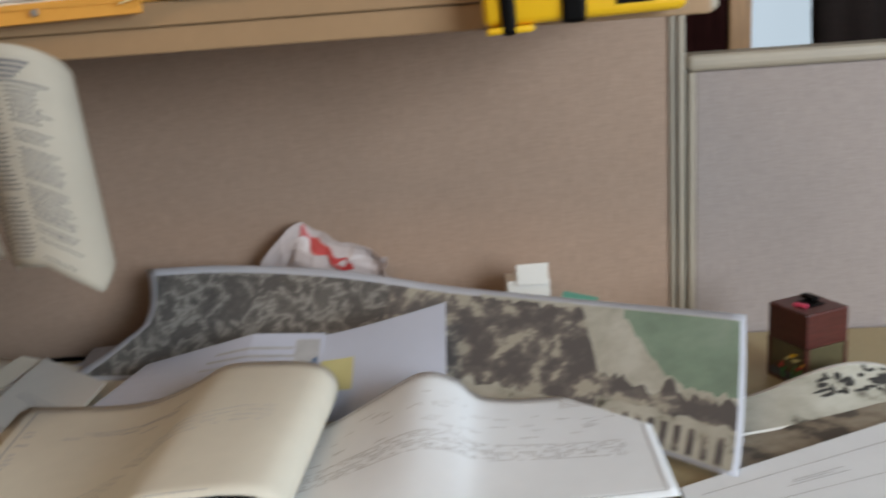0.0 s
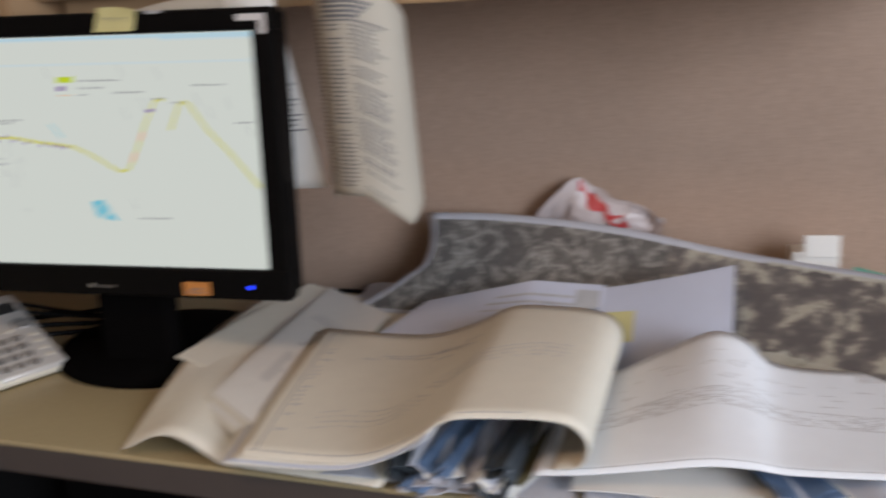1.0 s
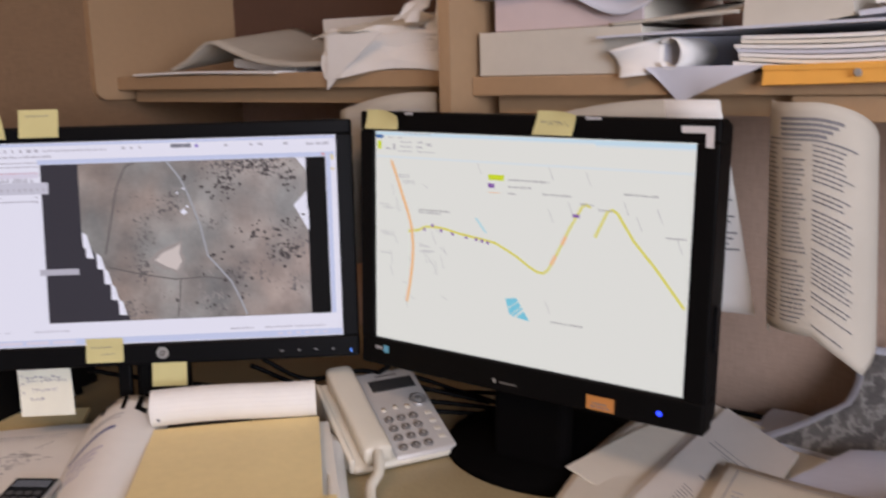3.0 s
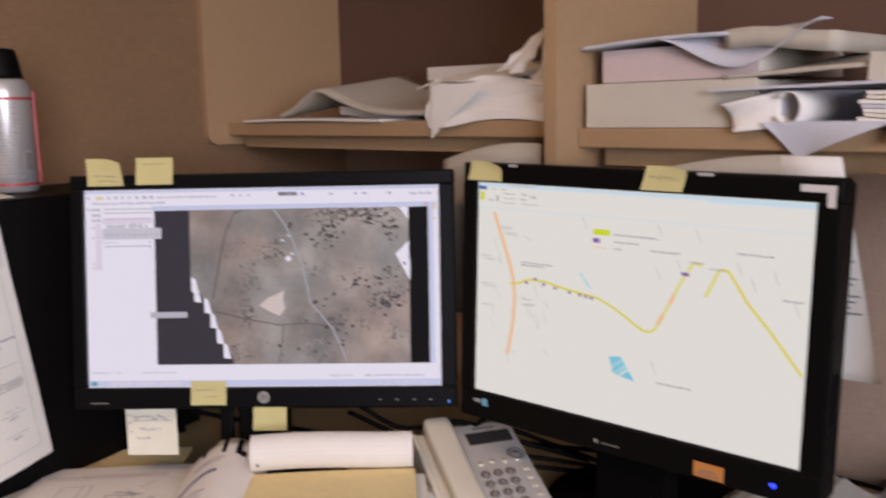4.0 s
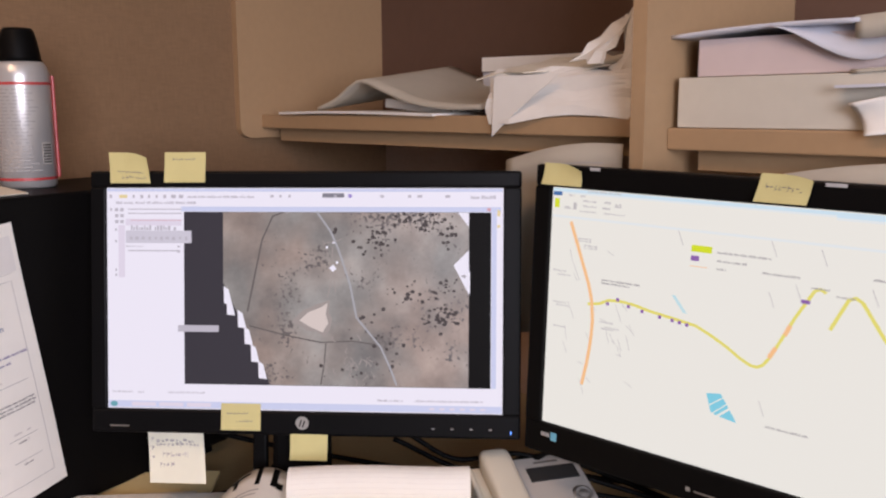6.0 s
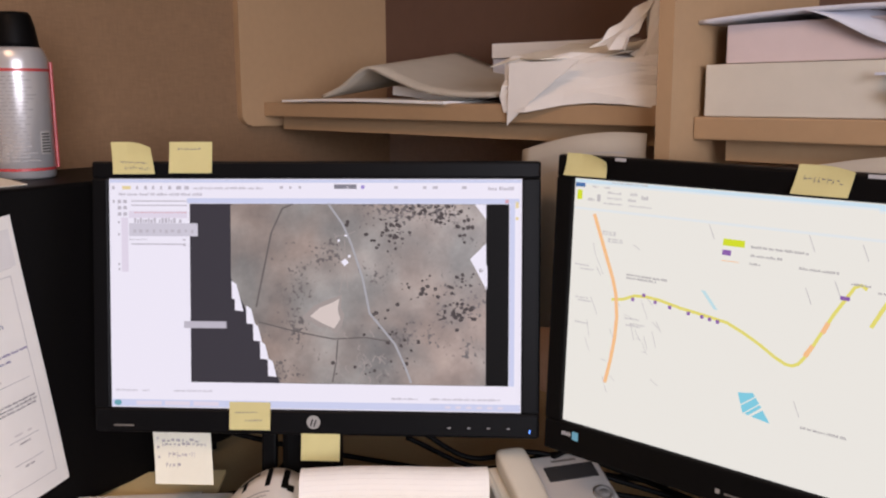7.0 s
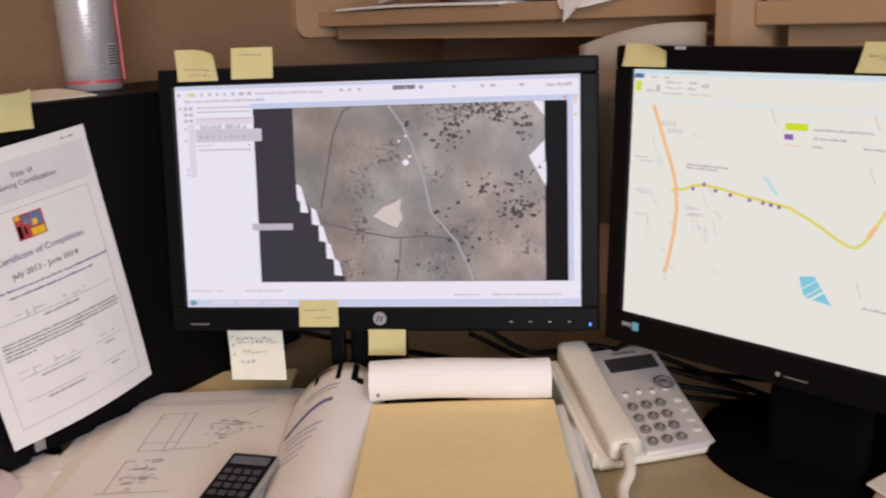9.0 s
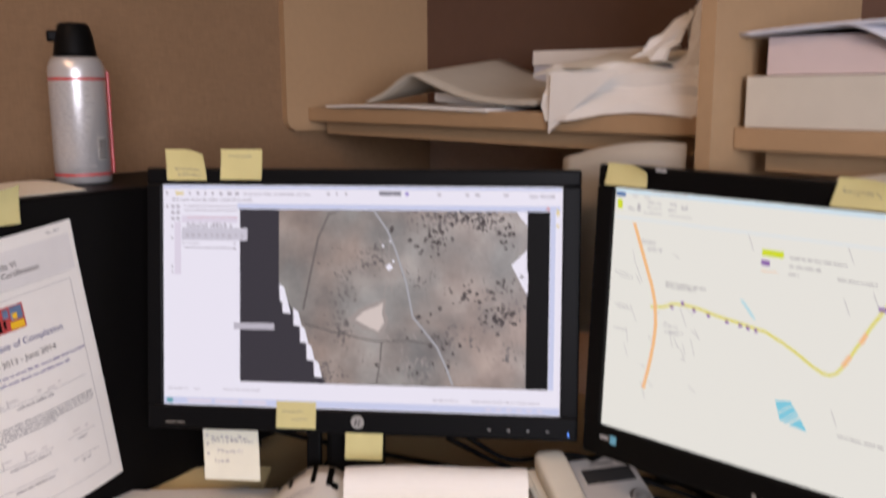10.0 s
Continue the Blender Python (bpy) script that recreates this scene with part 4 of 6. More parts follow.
part("page", sheet(cert_fn, 16, 20, 0.0005), PAPER, cert)
rng = random.Random(12)


def words(u0, u1, v, h):
    """A line of small print: letter marks with gaps between words."""
    out, u, left = [], u0, rng.randint(3, 9)
    while u < u1 - 0.008:
        w = 0.004 + 0.004 * rng.random()
        out.append((u, u + w, v, v + h * (1.0 if rng.random() < 0.35 else 0.68)))
        u += w + 0.0026
        left -= 1
        if not left:
            u, left = u + 0.008, rng.randint(3, 9)
    return out


cert_lines = [(0.08, 0.92, 0.795, 0.7968), (0.08, 0.92, 0.06, 0.0618), (0.08, 0.083, 0.06, 0.795), (0.917, 0.92, 0.06, 0.795), (0.13, 0.88, 0.432, 0.4342), (0.15, 0.56, 0.232, 0.2342), (0.66, 0.86, 0.232, 0.2342), (0.16, 0.56, 0.148, 0.1502), (0.66, 0.86, 0.148, 0.1502), (0.10, 0.94, 0.822, 0.8235)]
part("ruling", bars(cert_fn, cert_lines), INKSOFT, cert)
part("grey_heading", bars(cert_fn, [(0.03, 0.97, 0.826, 0.955)], 0.0003), HEADGREY, cert)
small = words(0.40, 0.64, 0.414, 0.009) + words(0.28, 0.54, 0.214, 0.008) + words(0.72, 0.80, 0.214, 0.008) + words(0.28, 0.54, 0.130, 0.008) + words(0.72, 0.80, 0.130, 0.008) + words(0.04, 0.14, 0.970, 0.006) + words(0.82, 0.92, 0.972, 0.006)
for i in range(5):
    small += words(0.12, 0.90 if i < 3 else (0.62, 0.30)[i - 3], 0.362 - 0.0135 * i, 0.008)
part("small_print", bars(cert_fn, small), INKMID, cert)
part("purple_print", bars(cert_fn, words(0.10, 0.92, 0.533, 0.009) + words(0.24, 0.80, 0.508, 0.009)), INKPLUM, cert)
part("written_marks", bars(cert_fn, scribble([(0.24, 0.44, 0.440, 0.462), (0.54, 0.72, 0.440, 0.458), (0.16, 0.30, 0.238, 0.262), (0.38, 0.52, 0.238, 0.266), (0.7, 0.82, 0.238, 0.255)], 3, 0.15)), GREYBAND, cert)
part("seal", bars(cert_fn, [(0.395, 0.575, 0.686, 0.772)], 0.0005), REDFILM, cert, "small square emblem in red, blue and yellow")
part("seal_blue", bars(cert_fn, [(0.49, 0.565, 0.722, 0.768), (0.445, 0.48, 0.735, 0.765)], 0.0008), BLUEPRINT, cert)
part("seal_yellow", bars(cert_fn, [(0.48, 0.565, 0.690, 0.716), (0.50, 0.53, 0.725, 0.745), (0.40, 0.43, 0.755, 0.77)], 0.0010), YELLOW, cert)
part("seal_dark", bars(cert_fn, [(0.40, 0.425, 0.692, 0.735), (0.44, 0.455, 0.70, 0.73)], 0.0010), BLACK, cert)


def on_cert(name, text, size, material, u, v):
    p = Vector(cert_fn(u, v))
    letters(name, text, size, material, cert, pose(p.x, p.y - 0.0022, p.z, 90, 0, 0) @ pose(0, 0, 0, 0, 0, 8))


on_cert("heading", "Title VI", 0.0088, INK, 0.52, 0.897)
on_cert("heading", "Training Certification", 0.0088, INK, 0.52, 0.866)
on_cert("award_title", "Certificate of Completion", 0.0102, INKBLUE, 0.5, 0.632)
on_cert("award_date", "July 2013 - June 2014", 0.0094, INK, 0.5, 0.575)
wobble_note(tower, -0.116, -0.070, 0.384, 0.421, NOTE, 0.006, -0.0075, 0.008, (), corner=-0.012)

can = thing("air_duster_can", "white and silver compressed-air can with a black nozzle cap", "spray can", pose(-1.585, 0.592, DESK + 0.4085))
R0 = 0.0345
part("can_body", lathe([(R0 * 0.94, 0.0), (R0, 0.003), (R0, 0.140), (R0 * 0.985, 0.146), (R0 * 0.90, 0.154), (R0 * 0.80, 0.159)], 40), CANWHITE, can, "", True)
part("cap", lathe([(R0 * 0.76, 0.1592), (R0 * 0.74, 0.166), (R0 * 0.66, 0.184), (R0 * 0.56, 0.197), (R0 * 0.48, 0.201), (R0 * 0.2, 0.202)], 32), BLACK, can, "black nozzle cap", True)
part("trigger", box(-0.007, 0.007, -0.032, -0.018, 0.178, 0.192, 0.003, m=pose(0, 0, 0, 0, 0, -20)), BLACK, can)


def ring_patch(a0, a1, z0, z1, r):
    bm = bmesh.new()
    n = 40
    lo = [bm.verts.new((r * math.cos(radians(a0 + (a1 - a0) * i / n)), r * math.sin(radians(a0 + (a1 - a0) * i / n)), z0)) for i in range(n + 1)]
    hi = [bm.verts.new((v.co.x, v.co.y, z1)) for v in lo]
    for i in range(n):
        bm.faces.new((lo[i], lo[i + 1], hi[i + 1], hi[i]))
    return bm


for z0, z1 in ((0.010, 0.0135), (0.130, 0.1335)):
    part("red_band", ring_patch(0, 360, z0, z1, R0 + 0.0006), REDFILM, can)
label_bm = bmesh.new()
rng = random.Random(9)
for i in range(24):
    z = 0.022 + 0.0044 * i
    a = -100 + 6 * rng.random()
    while a < -8:
        w = 6 + 16 * rng.random()
        join(label_bm, ring_patch(a, a + w, z, z + 0.0011 + 0.0008 * rng.random(), R0 + 0.0006))
        a += w + 3 + 4 * rng.random()
part("label_print", label_bm, INKSOFT, can)
part("barcode", ring_patch(14, 40, 0.030, 0.058, R0 + 0.0005), PHONESILVER, can, "white barcode field")
for i in range(7):
    part("barcode_bar", ring_patch(16, 38, 0.032 + 0.0036 * i, 0.0340 + 0.0036 * i, R0 + 0.0008), KEYDARK, can)
part("straw", tube([(0.0130, 0.0345, 0.012), (0.0130, 0.0345, 0.142)], 0.0022, 8), REDFILM, can, "red plastic straw taped to the side")
tp = thing("loose_papers", "loose papers lying on the computer case", "papers", MT)
part("sheet", sheet(lambda u, v: (-0.13 + 0.16 * u, 0.02 + 0.15 * v, 0.4095 + 0.006 * u * math.sin(v * 3)), 8, 8, 0.001), CREAM, tp)
part("sheet", sheet(lambda u, v: (-0.128 + 0.07 * u, 0.03 + 0.1 * v, 0.4115 + 0.012 * (1 - u) ** 2 * (0.4 + v)), 8, 8, 0.001), PAPER, tp)

# ---- telephone ----
PH = pose(-0.968, 0.857, DESK, 0, 0, 64.3)
phone = thing("desk_telephone", "off-white corded desk telephone with grey keys", "telephone", PH)


def phone_z(y):
    return 0.015 + 0.057 * y / 0.155


def wedge(x0, x1, y0, y1, zlow, lift, bevel):
    bm = box(x0, x1, y0, y1, 0, 1)
    for v in bm.verts:
        v.co.z = zlow if v.co.z < 0.5 else phone_z(v.co.y) + lift
    if bevel:
        bmesh.ops.bevel(bm, geom=bm.edges[:], offset=bevel, segments=3, affect="EDGES", profile=0.5)
    return bm


part("body", wedge(0.0, 0.142, 0.0, 0.160, 0.002, -0.002, 0.006), PHONE, phone, "", True)
part("face_plate", wedge(0.057, 0.1425, 0.001, 0.161, 0.006, 0.0008, 0.0035), PHONESILVER, phone, "pearl grey face plate", True)
SLOPE = math.degrees(math.atan(0.055 / 0.155))


def on_phone(x, y, lift=0.0):
    return pose(x, y, phone_z(y) + lift, SLOPE, 0, 0)


part("display", box(-0.034, 0.030, -0.012, 0.012, -0.002, 0.0018, 0.001, m=on_phone(0.104, 0.131)), LCD, phone, "dark liquid crystal display")
part("maker_mark", box(-0.016, 0.016, -0.0018, 0.0018, 0, 0.0009, m=on_phone(0.100, 0.150)), KEY, phone)
part("dial", lathe([(0.0125, 0.0), (0.0125, 0.003), (0.009, 0.0045), (0.0085, 0.003), (0.006, 0.003), (0.005, 0.0045)], 24, on_phone(0.1255, 0.092)), SILVER, phone, "round silver dial", True)
for r in range(4):
    for c in range(3):
        part("key", lathe([(0.0058, 0.0), (0.0058, 0.0028), (0.0044, 0.0042)], 14, on_phone(0.0715 + 0.0174 * c, 0.0645 - 0.0168 * r) @ Matrix.Diagonal((1.12, 0.95, 1, 1))), KEY, phone, "", True)
        part("digit_mark", box(-0.0013, 0.0013, -0.0016, 0.0016, 0.0040, 0.0045, m=on_phone(0.0715 + 0.0174 * c, 0.0645 - 0.0168 * r)), PHONESILVER, phone)
for c in range(3):
    part("soft_key", lathe([(0.004, 0.0), (0.0035, 0.0025)], 10, on_phone(0.072 + 0.017 * c, 0.086 - 0.002 * abs(c - 1))), PHONE, phone, "", True)
for r in range(4):
    part("memory_key", box(-0.0045, 0.0045, -0.003, 0.003, 0, 0.002, 0.001, m=on_phone(0.129, 0.066 - 0.0150 * r)), PHONE, phone)
hs = bmesh.new()
prof = [(0.0, 0.0185, 0.020), (0.003, 0.0225, 0.029), (0.012, 0.0235, 0.033), (0.035, 0.0235, 0.032), (0.070, 0.0230, 0.030), (0.105, 0.0230, 0.030), (0.140, 0.0235, 0.033), (0.160, 0.0232, 0.033), (0.170, 0.0215, 0.027), (0.173, 0.017, 0.018)]
rings = []
for y, w, h in smooth_path(prof, 4):
    yy = y * 0.925 - 0.004
    zc = phone_z(max(0, yy)) + 0.012
    ring = []
    for k in range(24):
        a = 2 * math.pi * k / 24
        c, d = math.cos(a), math.sin(a)
        ring.append(hs.verts.new((0.032 + 0.83 * w * math.copysign(abs(c) ** 0.45, c), yy, zc + h * 0.40 * math.copysign(abs(d) ** 0.55, d))))
    rings.append(ring)
for a, b in zip(rings, rings[1:]):
    for k in range(24):
        hs.faces.new((a[k], a[(k + 1) % 24], b[(k + 1) % 24], b[k]))
hs.faces.new(rings[0])
hs.faces.new(rings[-1][::-1])
bmesh.ops.recalc_face_normals(hs, faces=hs.faces[:])
handset = part("handset", hs, PHONE, phone, "off-white handset on its cradle", True)
part("handset_socket", box(0.026, 0.033, -0.0075, -0.0045, 0.028, 0.032, 0.0006), BLACK, handset)
part("cradle_wall", wedge(-0.004, 0.004, 0.004, 0.150, 0.004, 0.006, 0.003), PHONE, phone, "", True)
guide = smooth_path([(0.030, -0.007, 0.032), (0.020, -0.035, 0.020), (0.000, -0.060, 0.014), (-0.012, -0.100, 0.010), (-0.020, -0.140, -0.010), (-0.034, -0.150, -0.03), (-0.05, -0.12, -0.01), (-0.040, -0.06, 0.012), (-0.030, 0.0, 0.010)], 90)
coil = []
for i, p in enumerate(guide):
    d = (guide[min(i + 1, len(guide) - 1)] - guide[max(i - 1, 0)]).normalized()
    a = d.cross(Vector((0, 0, 1))).normalized()
    b = d.cross(a)
    coil.append(p + 0.0056 * (math.cos(i * 0.6) * a + math.sin(i * 0.6) * b))
part("coiled_cord", tube(coil, 0.0014, 5), PHONE, phone, "off-white coiled cord", True)

# ---- pad and the papers round it ----
PD = pose(-1.178, 0.712, DESK, 0, 0, 49.0)
rng = random.Random(11)


def paper_pile(name, label, m, sizes, material_list, z0, group="piles of paper"):
    """Loose sheets laid on one another, each turned a little."""
    t = thing(name, label, "papers", m, group=group)
    z = z0
    for i, (x0, x1, y0, y1, h) in enumerate(sizes):
        k = rng.random() * 6
        tw = radians(rng.uniform(-3, 3))

        def fn(u, v, x0=x0, x1=x1, y0=y0, y1=y1, z=z, k=k, h=h, tw=tw):
            x, y = x0 + (x1 - x0) * u, y0 + (y1 - y0) * v
            cx, cy = (x0 + x1) / 2, (y0 + y1) / 2
            xx = cx + (x - cx) * math.cos(tw) - (y - cy) * math.sin(tw)
            yy = cy + (x - cx) * math.sin(tw) + (y - cy) * math.cos(tw)
            return (xx, yy, z + h + 0.0012 * math.sin(3 * u + k) * math.sin(2.5 * v + k) + 0.002 * u * u * v)

        part("sheet", sheet(fn, 8, 8, h), material_list[i % len(material_list)], t)
        z += h + 0.0012
    return t


paper_pile("paper_pile", "pile of white papers under the writing pad, overhanging the desk edge", PD,
           [(0.01, 0.215, -0.300, 0.012, 0.008), (-0.01, 0.212, -0.30, 0.0, 0.010), (0.01, 0.222, -0.325, 0.0, 0.006), (0.0, 0.205, -0.31, 0.01, 0.009), (0.015, 0.225, -0.315, 0.012, 0.006)], [PAPER, GREYPAPER, PAPER, CREAM, PAPER], 0.0012)
pad = thing("writing_pad", "open writing pad, white pages rolled back over a tan sheet", "pad", PD @ pose(0, 0, 0.0485))


def pad_fn(u, v):
    return (0.002 + 0.206 * u, -0.300 + 0.305 * v, 0.010 + 0.0015 * math.sin(3 * u) + 0.004 * (1 - v) ** 3)


part("tan_page", sheet(pad_fn, 12, 16, 0.007), MANILA, pad)
part("torn_corner", sheet(lambda u, v: (0.186 + 0.036 * u, -0.262 + 0.030 * v + 0.008 * u, 0.0125 + 0.006 * math.sin(2.6 * u) * (1 - 0.6 * v)), 8, 6, 0.0008), MANILA, pad, "curled torn corner of the tan page")


def roll_fn(u, v):
    a = radians(-80 + 250 * v)
    return (0.0 + 0.205 * u, 0.016 - 0.021 * math.cos(a), 0.034 + 0.023 * math.sin(a) + 0.002 * math.sin(5 * u))


part("rolled_leaf", sheet(roll_fn, 10, 28, 0.003), PAPER, pad, "white ruled pages curled over the top")
part("punch_hole", lathe([(0.0022, 0), (0.0022, 0.0003)], 10, pose(0.010, -0.0055, 0.026, 90, 0, 0)), INK, pad)
part("page_rules", bars(roll_fn, [(0.02, 0.98, 0.32 + 0.06 * i, 0.3216 + 0.06 * i) for i in range(7)]), GREYBAND, pad)
curl = thing("curled_sheet", "white sheet curling out from under the writing pad", "papers", PD)
part("sheet", sheet(lambda u, v: (0.205 + 0.030 * math.sin(math.pi * u * 0.9), -0.26 + 0.25 * v, 0.008 + 0.036 * u + 0.004 * math.sin(6 * v)), 10, 12, 0.0012), PAPER, curl, smooth=True)
clip_t = thing("binder_clip", "small black binder clip at the edge of the pile", "clip", PD)
part("clip", box(-0.012, 0.004, -0.150, -0.128, 0.020, 0.036, 0.003), BLACK, clip_t)

LP = pose(-1.482, 0.570, DESK, 0, 0, 50)
fold = thing("manila_folder", "tan folder lying under the drawing sheets", "folder", LP)
part("cover", sheet(lambda u, v: (-0.03 + 0.21 * u, -0.26 + 0.345 * v, 0.006 + 0.004 * math.sin(2 * u) + 0.006 * v ** 6), 8, 8, 0.005), MANILA, fold)
lefty = paper_pile("drawing_sheets", "white sheets with pencil sketches of a plan", LP, [(-0.055, 0.15, -0.33, -0.03, 0.0025), (-0.035, 0.17, -0.31, 0.012, 0.0025), (-0.012, 0.195, -0.31, -0.004, 0.0025)], [PAPER, CREAM, PAPER], 0.0105)


def draw_fn(u, v):
    return (0.000 + 0.205 * u, -0.310 + 0.310 * v, 0.0225 + 0.005 * math.sin(math.pi * v) * u + 0.004 * (1 - v) ** 2)


part("top_sheet", sheet(draw_fn, 12, 14, 0.001), PAPER, lefty, "white sheet with sketches")


sk = [(0.06, 0.86, 0.895, 0.8985), (0.06, 0.86, 0.880, 0.8830), (0.10, 0.86, 0.862, 0.8645)]
sk += [(0.20, 0.206, 0.47, 0.78), (0.20, 0.62, 0.468, 0.4715), (0.20, 0.40, 0.78, 0.7835), (0.34, 0.345, 0.47, 0.78), (0.40, 0.406, 0.47, 0.78), (0.20, 0.406, 0.53, 0.5325), (0.20, 0.25, 0.74, 0.743)]
sk += [(0.18, 0.186, 0.17, 0.39), (0.14, 0.52, 0.168, 0.172), (0.18, 0.24, 0.39, 0.396), (0.28, 0.31, 0.39, 0.396), (0.35, 0.39, 0.388, 0.394)]
for i in range(60):
    a, b = min(0.86, max(0.5, rng.gauss(0.63, 0.055))), rng.gauss(0.62, 0.055)
    sk.append((a, a + 0.008 + 0.05 * rng.random() ** 2, b, b + 0.003 + 0.016 * rng.random() ** 3))
for i in range(6):
    sk.append((0.72 + 0.014 * i, 0.742 + 0.014 * i, 0.735 + 0.013 * i, 0.740 + 0.013 * i))
for i in range(44):
    a, b = rng.gauss(0.30, 0.05), rng.gauss(0.28, 0.05)
    sk.append((a, a + 0.008 + 0.05 * rng.random() ** 2, b, b + 0.003 + 0.014 * rng.random() ** 3))
part("pencil_sketch", bars(draw_fn, sk), PENCIL, lefty)

cat = thing("curved_catalogue", "thin catalogue bent upward with a black binding", "catalogue", pose(-1.283, 0.668, DESK, 0, 0, 50))


def cat_fn(u, v):
    return (0.115 * u, -0.30 + 0.33 * v, 0.022 + 0.048 * math.sin(math.pi * min(1, u * 0.86)) * (0.55 + 0.45 * v) + 0.01 * v)


part("cover", sheet(cat_fn, 18, 14, 0.004), PAPER, cat, smooth=True)
swoosh = [(0.06 + 0.024 * i, 0.086 + 0.024 * i, 0.665 + 0.085 * math.sin(i / 19 * 1.7) - 0.019, 0.665 + 0.085 * math.sin(i / 19 * 1.7) + 0.017 - 0.0008 * i) for i in range(19)]
part("blue_stripe", bars(cat_fn, swoosh, 0.0006), INKBLUE, cat)
part("print", bars(cat_fn, [(0.10, 0.46, 0.60, 0.611), (0.10, 0.42, 0.565, 0.574), (0.12, 0.40, 0.53, 0.537), (0.12, 0.34, 0.49, 0.496), (0.10, 0.30, 0.455, 0.461)], 0.0006), INKLILAC, cat)
part("title_block", bars(cat_fn, [(0.20, 0.56, 0.84, 0.848), (0.20, 0.54, 0.815, 0.822)], 0.0006), INKSOFT, cat)
part("black_binding", bars(cat_fn, [(0.50, 0.55, 0.88, 0.995), (0.66, 0.72, 0.87, 0.99), (0.72, 0.78, 0.86, 0.90), (0.82, 0.90, 0.90, 0.995), (0.22, 0.42, 0.972, 0.984), (0.26, 0.30, 0.92, 0.975), (0.93, 0.975, 0.62, 0.68), (0.95, 0.985, 0.54, 0.60), (0.92, 0.975, 0.34, 0.44), (0.55, 0.72, 0.16, 0.18), (0.50, 0.80, 0.06, 0.085)], 0.0008), BLACK, cat)
calc = thing("pocket_calculator", "small black and silver pocket calculator", "calculator", pose(-1.164, 0.545, DESK + 0.039, 0, 0, 40) @ pose(0, 0, 0, 2, 2, 0))
part("case", box(-0.026, 0.026, -0.075, 0.034, 0, 0.009, 0.003), SILVER, calc)
part("face", box(-0.0235, 0.0235, -0.072, 0.031, 0.0088, 0.0098, 0.0004), BLACK, calc)
part("display", box(-0.020, 0.020, 0.010, 0.025, 0.0097, 0.0104), LCD, calc)
for r in range(4):
    for c in range(4):
        part("key", box(-0.019 + 0.0102 * c, -0.0115 + 0.0102 * c, -0.008 - 0.013 * r, 0.000 - 0.013 * r, 0.0097, 0.0115, 0.001), KEYDARK, calc)

# ---- plan set lying open ----


def along(points, n=16):
    path = smooth_path([(x, 0, z) for x, z in points], n)
    cum = [0.0]
    for a, b in zip(path, path[1:]):
        cum.append(cum[-1] + (b - a).length)

    def at(u):
        s = min(max(u, -0.02), 1.02) * cum[-1]
        i = 0
        while i < len(cum) - 2 and cum[i + 1] < s:
            i += 1
        k = (s - cum[i]) / (cum[i + 1] - cum[i] or 1)
        return path[i].lerp(path[i + 1], k)

    return at


prof_b = along([(-0.570, 0.7685), (-0.47, 0.772), (-0.420, 0.780), (-0.375, 0.800), (-0.345, 0.820), (-0.325, 0.8265), (-0.285, 0.829), (-0.250, 0.829), (-0.224, 0.823), (-0.211, 0.804), (-0.219, 0.780), (-0.245, 0.772)])
prof_a = along([(-0.262, 0.764), (-0.215, 0.772), (-0.165, 0.795), (-0.112, 0.818), (-0.075, 0.808), (-0.045, 0.784), (0.03, 0.774), (0.128, 0.771)])


def fn_b(u, v):
    p = prof_b(u)
    y0, y1 = 0.785 + 0.040 * u - 0.012 * math.sin(math.pi * u), 1.108 - 0.043 * u
    return (p.x + (0.030 - 0.058 * v) * max(0, 1 - 1.6 * u), y0 + (y1 - y0) * v, p.z + 0.004 * math.sin(2.5 * v) * (1 - u) - 0.006 * (1 - v) * u + 0.002)


def fn_a(u, v):
    p = prof_a(u)
    y0, y1 = 0.815 + 0.070 * u, 1.040 + 0.075 * u * u
    return (p.x - 0.010 * v * u, y0 + (y1 - y0) * v, 0.768 + (p.z - 0.768) * (0.22 + 0.88 * v))


plans = thing("plan_set", "open set of printed plan sheets with curling pages", "plans", pose(0, 0, 0))
part("left_leaf", sheet(fn_b, 60, 14, 0.0022), CREAM, plans, "cream pages curling into a roll", True)
part("right_leaf", sheet(fn_a, 48, 14, 0.0014), WINDOWLITSHEET, plans, "white pages with a raised fold", True)
for k in range(1, 4):
    def fn_edge(u, v, k=k):
        p = Vector(fn_b(u * 0.52, v * (1 - 0.01 * k)))
        return (p.x - 0.006 * k * (1 - u) - 0.004 * math.sin(2.3 * k) * v, p.y - 0.0022 * k + 0.004 * (k % 2) * u, p.z - 0.0018 * k - 0.0012)

    part("under_page", sheet(fn_edge, 20, 8, 0.0008), (PAPER, CREAM, GREYPAPER)[k % 3], plans, "", True)
rng = random.Random(5)
part("sheet_border", bars(fn_b, [(0.02, 0.72, 0.030, 0.034), (0.03, 0.72, 0.955, 0.959), (0.035, 0.039, 0.03, 0.955)]), INKSOFT, plans)
road_l = []
for k in range(4):
    for i in range(40):
        q = i / 40
        u = 0.14 + 0.62 * q
        v = 0.18 + 0.035 * k + 0.30 * (1 / (1 + math.exp(-9 * (q - 0.45)))) + 0.015 * math.sin(i * 0.4)
        if rng.random() < 0.85:
            road_l.append((u, u + 0.017, v, v + 0.003))
for i in range(14):
    u, v = 0.16 + 0.3 * rng.random(), 0.66 + 0.12 * rng.random()
    road_l.append((u, u + 0.05, v, v + 0.006))
part("road_plan", bars(fn_b, road_l), INKFAINT, plans)
part("title_block", bars(fn_b, stack_spans(rng, 0.05, 0.085, 0.05, 0.9, 26, 0.5, 0.28)), INKFAINT, plans)
road_r = []
